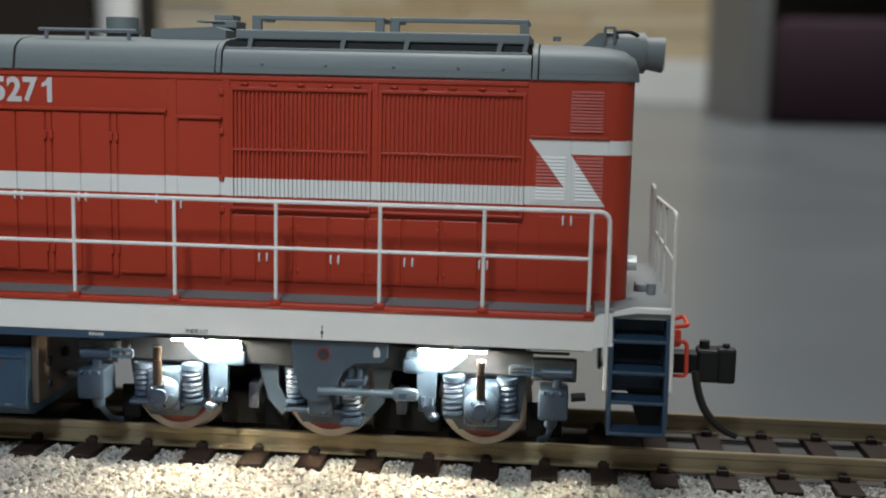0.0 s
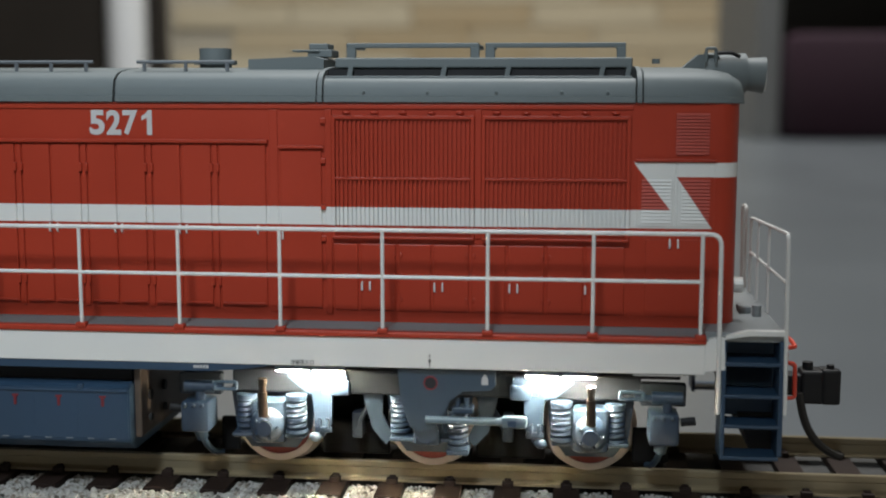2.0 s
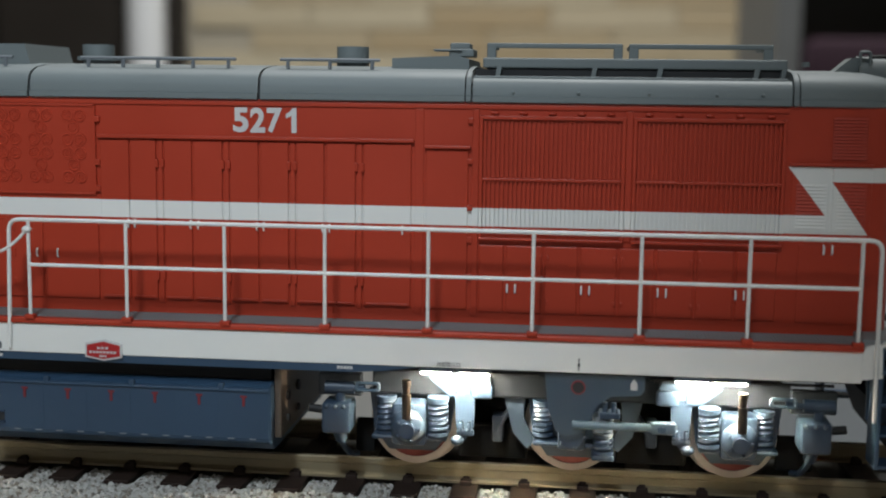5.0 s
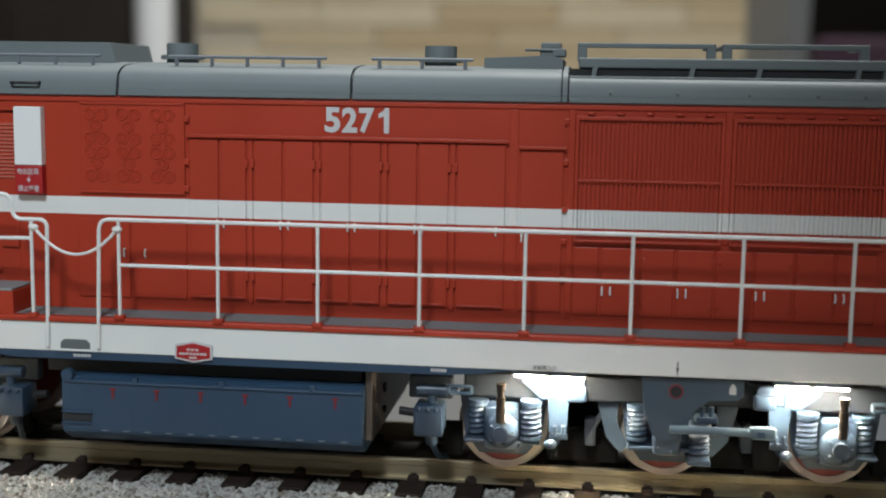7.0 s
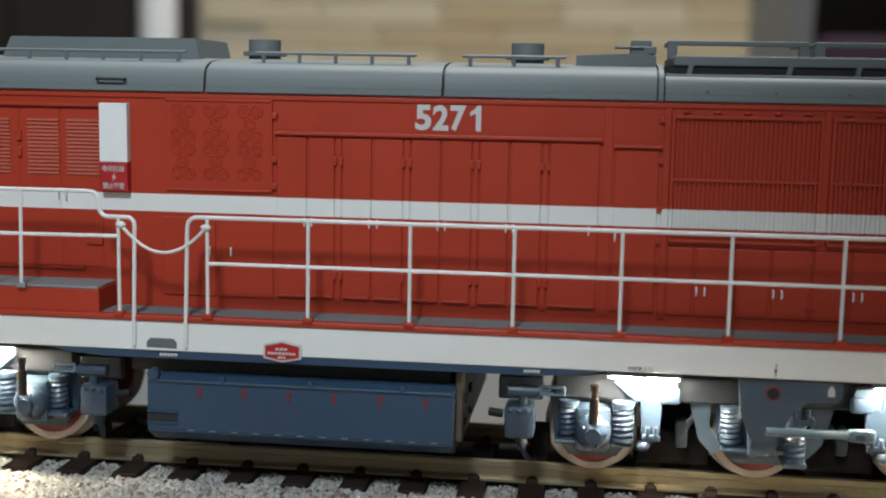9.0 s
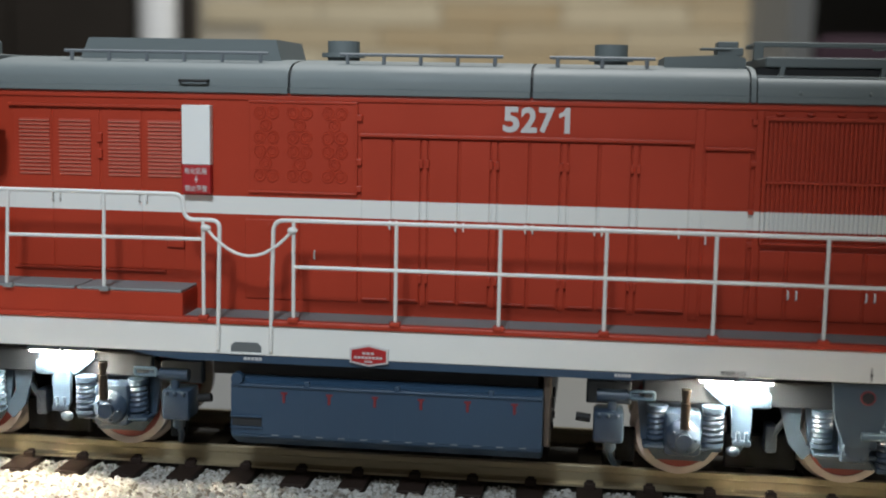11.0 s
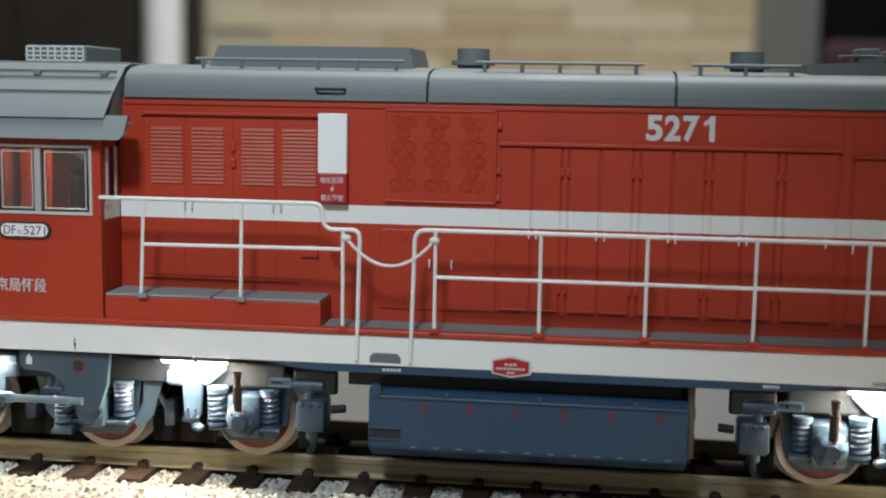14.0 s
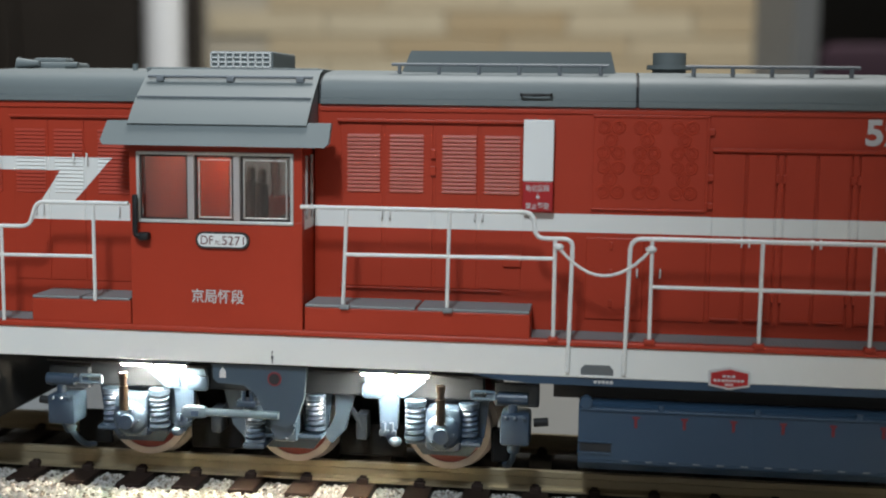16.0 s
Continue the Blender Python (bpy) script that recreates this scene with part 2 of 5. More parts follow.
# ---- room ----
def room():
    bm = boxed(-2600, 2600, -1600, 2240, -40, -6.5)
    thing("floor", bm, floor_tile, "grey polished floor behind the track", "floor", kind="structure")
    thing("ceiling", boxed(-2600, 2600, -1600, 2240, 2400, 2440), wall_paint, "plain white ceiling", "ceiling", kind="structure")
    thing("wall_west", boxed(-2640, -2600, -1600, 2240, -40, 2440), wall_dark, "plain dark wall", "wall", kind="structure")
    thing("wall_east", boxed(2600, 2640, -1600, 2240, -40, 2440), wall_paint, "plain wall", "wall", kind="structure")
    thing("wall_south", boxed(-2640, 2640, -1640, -1600, -40, 2440), wall_paint, "plain wall", "wall", kind="structure")
    wall = thing("wall_north", boxed(-2640, 2640, 2215, 2260, -40, 2440), mortar, "wall of pale cream and tan bricks", "wall", kind="structure")
    shared = mesh_of(boxed(-116, 116, -4, 4, -22, 22, bevel=2.0), "brick", brick_cream)
    for row in range(9):
        z = 78 + 22 + row * 46.5
        for col in range(7):
            x = -780 + 118 + col * 236 + (118 if row % 2 else 0)
            if x > 330:
                continue
            ob = new("brick", shared)
            ob.parent = wall
            ob.location = (x * MM, 2212 * MM, z * MM)
    thing("baseboard", boxed(-783, 330, 2196, 2214, -6.5, 76, bevel=3), skirting, "pale grey skirting along the brick wall", "skirting", kind="structure")
    # white pipe before a dark recess
    bm = bmesh.new()
    cyl(bm, (-853, 2150, -6.5), (-853, 2150, 900), 37, 28)
    cyl(bm, (-853, 2150, -6.5), (-853, 2150, 8), 52, 28)
    thing("table_leg", bm, pipe_white, "round white metal table leg on the floor", "table leg", smooth=True)
    cab_ = empty("dark_cabinet", "dark brown cabinet against the wall", "cabinet")
    part("body", boxed(-1900, -790, 2180, 2214, -6.5, 900, bevel=4), dark_wood, cab_)
    for a in (-1898, -1530, -1162):
        part("door", boxed(a, a + 362, 2160, 2179, 10, 890, bevel=4), dark_wood, cab_)
    # grey cupboard with a dark open side and a bag
    cup = empty("cupboard", "grey cupboard with an open dark compartment", "cupboard")
    part("side_panel", boxed(216, 244, 1300, 1690, -6.5, 700, bevel=2), grey_panel, cup)
    part("back_panel", boxed(246, 900, 1660, 1690, -6.5, 700, bevel=2), dark_wood, cup)
    part("side_panel", boxed(870, 900, 1300, 1658, -6.5, 700, bevel=2), dark_wood, cup)
    part("top", boxed(216, 900, 1300, 1690, 702, 720, bevel=2), grey_panel, cup)
    b = bmesh.new()
    box(b, 247, 430, 1275, 1370, -6.5, 116, bevel=14)
    thing("storage_bag", b, bag_purple, "dark purple cloth storage bag on the floor", "bag", smooth=True)
    thing("dark_box", boxed(432, 640, 1290, 1400, -6.5, 260, bevel=6), bag_black, "black box standing on the floor", "box")


pipe_white = material("pipe_white", (0.86, 0.87, 0.88), 0.35, vary=0.03)
floor_tile = material("polished_floor", (0.136, 0.150, 0.162), 0.3, vary=0.35, scale=50, bump=0.02, fine=300)
wall_paint = material("wall_paint", (0.6, 0.58, 0.54), 0.8, scale=20, bump=0.1, fine=200)
wall_dark = material("wall_dark", (0.12, 0.10, 0.08), 0.8, scale=20, bump=0.1, fine=200)
mortar = material("mortar", (0.46, 0.41, 0.32), 0.9, scale=40, bump=0.3, fine=300)
skirting = material("skirting_grey", (0.70, 0.71, 0.70), 0.4, scale=30)
dark_wood = material("dark_wood", (0.022, 0.017, 0.013), 0.5, vary=0.3, scale=60)
grey_panel = material("grey_panel", (0.20, 0.205, 0.205), 0.55, scale=30)
bag_purple = material("purple_cloth", (0.028, 0.008, 0.018), 0.9, vary=0.3, scale=80, bump=0.3, fine=900)
bag_black = material("black_box", (0.012, 0.010, 0.010), 0.7)


def brick_material():
    m = material("brick_cream", (0.60, 0.50, 0.33), 0.75, vary=0.2, scale=80, bump=0.3, fine=300)
    nt = m.node_tree
    info = nt.nodes.new("ShaderNodeObjectInfo")
    ramp = nt.nodes.new("ShaderNodeValToRGB")
    ramp.color_ramp.elements[0].color, ramp.color_ramp.elements[1].color = (0.43, 0.29, 0.14, 1), (0.72, 0.64, 0.47, 1)
    nt.links.new(info.outputs["Random"], ramp.inputs[0])
    mix = [n for n in nt.nodes if n.bl_idname == "ShaderNodeMix"][0]
    nt.links.new(ramp.outputs[0], mix.inputs["B"])
    return m


brick_cream = brick_material()
room()


# ---- track ----
def track():
    tr = empty("model_railway_track", "straight model railway track with brass-toned rails on brown sleepers", "track")
    for s in (-1, 1):
        prof = [(-0.36, 0), (0.36, 0), (0.45, -0.1), (0.45, -0.8), (0.30, -0.95), (0.30, -1.95), (0.62, -2.15), (1.2, -2.3), (1.2, -2.6), (-1.2, -2.6), (-1.2, -2.3), (-0.62, -2.15), (-0.30, -1.95), (-0.30, -0.95), (-0.45, -0.8), (-0.45, -0.1)]
        part("rail", loft_x(bmesh.new(), [(x, [(s * 8.7 + y, z) for y, z in prof]) for x in (-420, 420)]), rail_metal, tr)
    b = bmesh.new()
    box(b, -1.7, 1.7, -15.2, 15.2, -4.9, -2.7, bevel=0.14)
    for s in (-1, 1):
        for d in (-1, 1):
            box(b, -0.75, 0.75, s * 8.7 + d * 1.3 - 0.5, s * 8.7 + d * 1.3 + 0.5, -2.9, -1.95, bevel=0.14)
            box(b, -0.45, 0.45, s * 8.7 + d * 0.85 - 0.3, s * 8.7 + d * 0.85 + 0.3, -2.4, -1.75, bevel=0.1)
    shared = mesh_of(b, "sleeper", sleeper_brown)
    for i in range(-24, 25):
        ob = new("sleeper", shared)
        ob.parent = tr
        ob.location = ((0.9 + i * 7.63) * MM, 0, 0)
    thing("roadbed", boxed(-420, 420, -60, 20, -6.4, -3.75), bed_grey, "grey felt roadbed beneath the track", "roadbed", kind="structure")


def ballast():
    """Loose pale granules strewn in front of the sleepers."""
    rng = np.random.default_rng(7)
    t = (1 + 5 ** 0.5) / 2
    iv = np.array([(-1, t, 0), (1, t, 0), (-1, -t, 0), (1, -t, 0), (0, -1, t), (0, 1, t), (0, -1, -t), (0, 1, -t), (t, 0, -1), (t, 0, 1), (-t, 0, -1), (-t, 0, 1)], float)
    iv /= np.linalg.norm(iv[0])
    it = np.array([(0, 11, 5), (0, 5, 1), (0, 1, 7), (0, 7, 10), (0, 10, 11), (1, 5, 9), (5, 11, 4), (11, 10, 2), (10, 7, 6), (7, 1, 8), (3, 9, 4), (3, 4, 2), (3, 2, 6), (3, 6, 8), (3, 8, 9), (4, 9, 5), (2, 4, 11), (6, 2, 10), (8, 6, 7), (9, 8, 1)])
    verts, tris = [], []
    k = 0
    for i in range(34000):
        x = rng.uniform(-95, 75)
        y = -9.6 - rng.beta(1.0, 1.4) * 27
        near = min(1.0, max(0.0, (-14.6 - y) / 1.2))
        gap = abs((x - 0.9 + 3.815) % 7.63 - 3.815)
        if gap < 2.1 and y > -15.5:
            continue
        r = rng.uniform(0.24, 0.50) if near > 0.5 else rng.uniform(0.18, 0.34)
        z = -3.45 + near * 0.12 + rng.uniform(-0.22, 0.22)
        a = rng.normal(size=(3, 3))
        q, _ = np.linalg.qr(a)
        v = (iv * rng.uniform(0.7, 1.25, (12, 1)) * rng.uniform(0.65, 1.2, 3)) @ q * r + (x, y, z)
        verts.append(v)
        tris.append(it + k)
        k += 12
    me = bpy.data.meshes.new("ballast")
    me.from_pydata((np.concatenate(verts) * MM).tolist(), [], np.concatenate(tris).tolist())
    m = material("ballast_stone", (0.52, 0.50, 0.47), 0.85, vary=0.2, scale=3000, spec=0.2)
    nt = m.node_tree
    geo = nt.nodes.new("ShaderNodeNewGeometry")
    ramp = nt.nodes.new("ShaderNodeValToRGB")
    e = ramp.color_ramp.elements
    e[0].color, e[1].color = (0.09, 0.085, 0.078, 1), (0.42, 0.41, 0.39, 1)
    e.new(0.14).color = (0.22, 0.19, 0.16, 1)
    e.new(0.3).color = (0.31, 0.30, 0.28, 1)
    nt.links.new(geo.outputs["Random Per Island"], ramp.inputs[0])
    nt.links.new(ramp.outputs[0], nt.nodes["Principled BSDF"].inputs["Base Color"])
    me.materials.append(m)
    tagged(new("ballast", me), "loose pale grey and beige gravel beside the track", "gravel", kind="stuff")
    b = bmesh.new()
    loft_x(b, [(x, [(-60, -4.2), (-60, -3.45), (-15.6, -3.45), (-14.9, -3.6), (-9.2, -3.6), (-8.6, -4.2)]) for x in (-420, 420)])
    thing("gravel_bed", b, m, "pale gravel bed beside the sleepers", "gravel", kind="stuff")


track()
ballast()


# ---- locomotive ----
loco = empty("model_locomotive", "red and white model diesel locomotive with grey roof on track", "locomotive")
HY, AY = 13.5, 19.5  # hood side, handrail plane
MID = -26.7          # the middle between the bogies


def rounded_plan(x0, x1, hy, r0, r1, n=6):
    pts = []
    for cx, cy, r, a0 in ((x1 - r1, hy - r1, r1, 0), (x0 + r0, hy - r0, r0, 90), (x0 + r0, -hy + r0, r0, 180), (x1 - r1, -hy + r1, r1, 270)):
        for k in range(n + 1):
            a = radians(a0 + 90 * k / n)
            pts.append((cx + r * math.cos(a), cy + r * math.sin(a)))
    return pts


def prism_z(bm, plan, z0, z1):
    a = [bm.verts.new((x, y, z0)) for x, y in plan]
    b = [bm.verts.new((x, y, z1)) for x, y in plan]
    n = len(a)
    bm.faces.new(a)
    bm.faces.new(b[::-1])
    for k in range(n):
        bm.faces.new((a[k], b[k], b[(k + 1) % n], a[(k + 1) % n]))
    return bm


def raised(name, x0, x1, z0, z1, proud=0.14, mat=None, bevel=0.07, parent=None, base=HY, label=""):
    """A flat panel standing a little proud of the near hood side."""
    return part(name, boxed(x0, x1, -base - proud, -base + 0.2, z0, z1, bevel=bevel), mat or livery_paint, parent or loco, label)


def hood():
    body = part("long_hood", prism_z(bmesh.new(), rounded_plan(-80.3, 68.2, HY, 0.1, 2.8), 19.6, 47.3), livery_paint, loco, "red hood with white waist stripe", True)
    short = part("short_hood", prism_z(bmesh.new(), rounded_plan(-128.6, -102.4, HY, 2.8, 0.1), 19.6, 47.3), livery_paint, loco, "", True)
    raised("hood_cornice", -79.6, 55.2, 46.45, 47.0, 0.22, red_paint, parent=body)
    raised("hood_cornice", -125.6, -102.6, 46.45, 47.0, 0.22, red_paint, parent=short)
    # engine room doors under the long drip bar
    edges = [-31.1, -27.0, -23.0, -18.7, -14.3, -10.0, -5.7, -1.5, 2.9, 9.6]
    for i, (a, b) in enumerate(zip(edges, edges[1:])):
        lo, hi = (a + 0.5 if i % 2 == 0 and i else a + 0.1), (b - 0.5 if i % 2 == 1 else b - 0.1)
        raised("engine_door", lo + 0.04, hi - 0.04, 21.4, 42.0, 0.28, bevel=0.12, parent=body)
        raised("door_rim", lo + 0.3, hi - 0.3, 21.5, 21.85, 0.48, red_paint, 0.1, body)
        if i % 2 == 1:
            raised("hinge_strip", b - 0.34, b + 0.34, 21.0, 42.0, 0.25, bevel=0.1, parent=body)
            for z in (39.0, 24.5):
                raised("door_hinge", b - 0.62, b - 0.18, z - 0.55, z + 0.55, 0.6, red_paint, 0.1, body)
                raised("door_hinge", b + 0.18, b + 0.62, z - 0.55, z + 0.55, 0.6, red_paint, 0.1, body)
    part("drip_bar", boxed(-31.2, 9.8, -HY - 0.7, -HY, 42.15, 42.6, bevel=0.1), red_paint, body)
    raised("narrow_door", 11.3, 16.6, 21.3, 41.4, 0.24, bevel=0.12, parent=body)
    part("drip_bar", boxed(11.1, 16.9, -HY - 0.7, -HY, 41.5, 41.9, bevel=0.1), red_paint, body)
    raised("pillar_strip", 9.9, 11.0, 20.6, 46.4, 0.12, parent=body)
    raised("pillar_strip", 17.1, 17.9, 20.6, 46.4, 0.3, parent=body)
    for z in (45.0, 40.0, 34.2, 30.2, 25.5):
        raised("door_hinge", 16.5, 17.2, z - 0.35, z + 0.35, 0.5, red_paint, 0.1, body)
    # radiator grilles
    for x0, x1 in ((18.2, 35.6), (37.0, 54.7)):
        g = part("radiator_grille", boxed(x0, x1, -HY - 0.05, -HY + 0.1, 30.6, 45.5), livery_paint, body)
        b = bmesh.new()
        n = 31
        for k in range(n):
            x = x0 + 0.5 + (x1 - x0 - 1.0) * k / (n - 1)
            box(b, x - 0.13, x + 0.13, -HY - 0.46, -HY - 0.04, 31.0, 45.0)
        part("grille_slats", b, livery_paint, g)
        for a, c, d, e in ((x0 - 0.25, x0 + 0.2, 30.4, 45.7), (x1 - 0.2, x1 + 0.25, 30.4, 45.7), (x0, x1, 45.2, 45.65), (x0, x1, 37.65, 38.0)):
            part("grille_frame", boxed(a, c, -HY - 0.62, -HY, d, e, bevel=0.08), livery_paint, g)
        part("grille_sill", boxed(x0 - 0.2, x1 + 0.2, -HY - 0.9, -HY, 30.25, 30.6, bevel=0.1), red_paint, g)
        for k in range(5):
            x = x0 + 1.6 + k * (x1 - x0 - 3.2) / 4
            part("rivet", ball(bmesh.new(), (x, -HY - 0.1, 46.0), 0.34, 1.6, 0.8, 0.7), red_paint, g)
    raised("pillar_strip", 35.9, 36.7, 30.4, 46.4, 0.25, parent=body)
    # lower doors under the grilles
    for a, b in zip([18.0, 21.4, 26.2, 30.6, 35.4, 40.0, 44.8, 49.6], [21.3, 26.1, 30.5, 35.3, 39.9, 44.7, 49.5, 54.6]):
        raised("lower_door", a + 0.13, b - 0.13, 21.1, 29.6, 0.24, bevel=0.12, parent=body)
    for x in (26.2, 35.4, 44.8):
        for z in (22.6, 25.6, 28.2):
            for d in (-0.45, 0.45):
                raised("door_hinge", x + d - 0.2, x + d + 0.2, z - 0.3, z + 0.3, 0.42, red_paint, 0.1, body)
    # end doors with louvres across the zigzag
    for a, b, z0, z1 in ((55.8, 60.5, 32.2, 40.2), (60.7, 65.2, 32.2, 40.2), (57.0, 65.0, 21.0, 30.6)):
        raised("end_door", a, b, z0, z1, 0.12, bevel=0.06, parent=body)
    part("drip_bar", boxed(55.6, 65.3, -HY - 0.55, -HY, 40.2, 40.5, bevel=0.08), red_paint, body)
    for x0, x1, z0, z1, n, p in ((60.4, 64.4, 41.0, 46.1, 13, body), (56.4, 60.0, 32.6, 38.1, 13, body), (61.2, 64.6, 32.6, 38.1, 13, body)):
        louvre(x0, x1, z0, z1, n, p)
    # cab-side doors with louvres
    for a, b in zip([-77.0, -71.4, -65.0, -59.4], [-71.5, -65.1, -59.5, -53.9]):
        raised("louvre_door", a + 0.14, b - 0.14, 24.5, 44.9, 0.1, bevel=0.05, parent=body)
    for x0, x1 in ((-76.0, -71.9), (-70.6, -66.4), (-64.0, -59.8), (-58.7, -54.4)):
        louvre(x0, x1, 36.4, 43.7, 15, body, pale_edge)
    part("drip_bar", boxed(-77.3, -53.6, -HY - 0.6, -HY, 45.15, 45.55, bevel=0.1), red_paint, body)
    for z in (41.3, 39.2):
        raised("door_hinge", -65.5, -64.8, z - 0.6, z + 0.6, 0.45, red_paint, 0.1, body)
    part("door_rail", boxed(-77.0, -56.5, -HY - 0.4, -HY, 24.1, 24.4, bevel=0.08), red_paint, body)
    raised("small_hatch", -56.3, -54.0, 27.4, 29.0, 0.5, red_paint, 0.15, body)
    # panel with rows of round bosses
    p = raised("boss_panel", -45.4, -31.6, 34.9, 46.3, 0.17, red_paint, parent=body)
    for a, b_, z0, z1 in ((-45.5, -31.5, 46.1, 46.45), (-45.5, -31.5, 34.75, 35.05), (-31.85, -31.5, 34.8, 46.4)):
        raised("panel_rim", a, b_, z0, z1, 0.34, red_paint, 0.08, body)
    for x, zz in [(x, z) for x in (-44.1, -42.4, -39.8, -38.1, -35.3, -33.6) for z in (44.9, 41.8, 40.05, 37.0)] + [(x, z) for x in (-43.3, -38.95, -34.5) for z in (43.35, 38.55)]:
        b = bmesh.new()
        y = -HY - 0.17
        ring = [(x + 0.72 * math.cos(a), y + 0.02, zz + 0.72 * math.sin(a)) for a in [2 * math.pi * k / 16 for k in range(17)]]
        tube(b, ring, 0.15, 6)
        tube(b, [(x + 0.36 * math.cos(a), y + 0.02, zz + 0.36 * math.sin(a)) for a in [2 * math.pi * k / 12 for k in range(13)]], 0.1, 6)
        part("boss", b, red_paint, p)
    for z in (44.5, 39.0, 35.6):
        raised("door_hinge", -31.6, -30.9, z - 0.4, z + 0.4, 0.5, red_paint, 0.12, body)
    for a, b, z0, z1 in ((-46.0, -39.0, 21.2, 31.4), (-38.6, -31.4, 21.2, 31.4)):
        raised("lower_door", a, b, z0, z1, 0.24, bevel=0.12, parent=body)
    for z in (23.2, 27.0, 30.4):
        raised("door_hinge", -43.1, -42.7, z - 0.5, z + 0.5, 0.4, red_paint, 0.1, body)
    # latches: slim white pulls
    pulls = [(-27.3, 31.2), (-26.4, 31.2), (-19.0, 31.2), (-18.0, 31.2), (-10.3, 31.2), (-9.4, 31.2), (-1.8, 31.2), (-0.9, 31.2), (8.4, 31.2), (11.6, 30.6),
             (21.7, 24.2), (22.7, 24.2), (30.9, 24.2), (31.9, 24.2), (40.3, 24.2), (41.3, 24.2), (49.7, 24.2), (50.7, 24.2), (59.9, 30.1), (60.9, 30.1),
             (-39.7, 27.1), (-36.9, 27.1), (-71.6, 33.7), (-70.6, 33.7), (-59.9, 33.7), (-58.9, 33.7)]
    for x, z in pulls:
        b = bmesh.new()
        tube(b, bent([(x, -HY - 0.1, z + 0.5), (x, -HY - 0.55, z + 0.5), (x, -HY - 0.55, z - 0.5), (x, -HY - 0.1, z - 0.5)], 0.2, 3), 0.12, 6)
        part("door_pull", b, sign_white, body, "slim white door pull", True)
    # short hood: louvred doors
    for a, b in ((-120.4, -115.6), (-115.4, -110.7), (-110.5, -103.9)):
        raised("louvre_door", a, b, 24.0, 44.9, 0.12, parent=short)
    for x0, x1 in ((-126.0, -122.0), (-120.0, -116.0), (-114.7, -110.9), (-108.8, -104.6)):
        louvre(x0, x1, 35.4, 43.8, 17, short)
    part("drip_bar", boxed(-120.6, -103.5, -HY - 0.6, -HY, 45.15, 45.5, bevel=0.1), red_paint, short)
    for x in (-112.0, -110.2):
        part("door_pull", tube(bmesh.new(), [(x, -HY - 0.5, 40.6), (x, -HY - 0.5, 39.3)], 0.14, 6), sign_white, short)
    for x in (-117.3, -116.3, -106.0):
        part("door_pull", tube(bmesh.new(), [(x, -HY - 0.5, 33.8), (x, -HY - 0.5, 32.7)], 0.14, 6), sign_white, short)
    for digit, u, v in (("5", 0.0, 0.235), ("2", 0.26, 0.49), ("7", 0.515, 0.745)):
        lettering("numeral", digit, -13.4 + 8.5 * u, -13.4 + 8.5 * v, 43.1, 46.25, -HY - 0.02, letter_white, loco, 0.035)
    b = bmesh.new()
    prism_y(b, [(-5.85, 43.1), (-5.2, 43.1), (-5.2, 46.25), (-5.72, 46.25), (-6.0, 45.82), (-6.55, 45.5), (-6.55, 44.95), (-5.85, 45.28)], -HY - 0.07, -HY - 0.02)
    part("numeral", b, letter_white, loco)
    # white and red warning sign
    s = part("warning_sign", boxed(-53.9, -50.2, -HY - 1.3, -HY, 38.2, 45.7, bevel=0.12), sign_white, loco, "white plate above a red warning panel")
    r = part("warning_panel", boxed(-53.9, -50.2, -HY - 1.25, -HY, 34.5, 38.15, bevel=0.1), sign_red, s)
    lettering("lettering", "电化区段", -53.5, -50.6, 37.0, 37.8, -HY - 1.26, letter_white, s, 0.01)
    lettering("lettering", "禁止攀登", -53.5, -50.6, 34.8, 35.6, -HY - 1.26, letter_white, s, 0.01)
    b = bmesh.new()
    prism_y(b, [(-51.9, 36.9), (-52.3, 36.2), (-52.0, 36.2), (-52.2, 35.8), (-51.7, 36.4), (-52.0, 36.4)], -HY - 1.3, -HY - 1.26)
    part("lightning_mark", b, letter_white, s)
    # end wall: door and lamp
    part("end_door_panel", boxed(68.0, 68.4, -6, 6, 21, 44, bevel=0.1), red_paint, body)
    part("marker_lamp", cyl(bmesh.new(), (68.0, -9.5, 24.5), (69.4, -9.5, 24.5), 1.0), silver, body, "round silver marker lamp")


def louvre(x0, x1, z0, z1, n, parent, lip=None):
    """Slats that slope outwards to their lower edge."""
    b, c = bmesh.new(), bmesh.new()
    step = (z1 - z0) / n
    y = -HY - 0.1
    for k in range(n):
        z = z0 + k * step
        q = [b.verts.new(v) for v in ((x0, y, z), (x1, y, z), (x1, y - 0.15, z + step * 0.12), (x0, y - 0.15, z + step * 0.12), (x0, y, z + step * 0.9), (x1, y, z + step * 0.9))]
        for f in ((0, 1, 2, 3), (3, 2, 5, 4), (0, 3, 4), (1, 5, 2)):
            b.faces.new([q[i] for i in f])
        # Paler strip along the lower part of each slat.
        if lip:
            box(c, x0, x1, y - 0.2, y - 0.05, z + step * 0.1, z + step * 0.42)
    ob = part("louvre_slats", b, livery_paint, parent)
    if lip:
        part("slat_edges", c, lip, ob, "pale slat edges")


ROOF = [(13.75, 47.2), (13.95, 47.35), (13.95, 48.0), (13.75, 48.1), (13.7, 49.0), (13.35, 50.0), (12.5, 50.65), (11.2, 51.1), (8.5, 51.45), (4.5, 51.7), (0, 51.8)]


def roof_ring(k=1.0, top=1.0):
    half = [(y * k, 47.2 + (z - 47.2) * top) for y, z in ROOF]
    return [(-y, z) for y, z in half] + [(y, z) for y, z in half[-2::-1]]


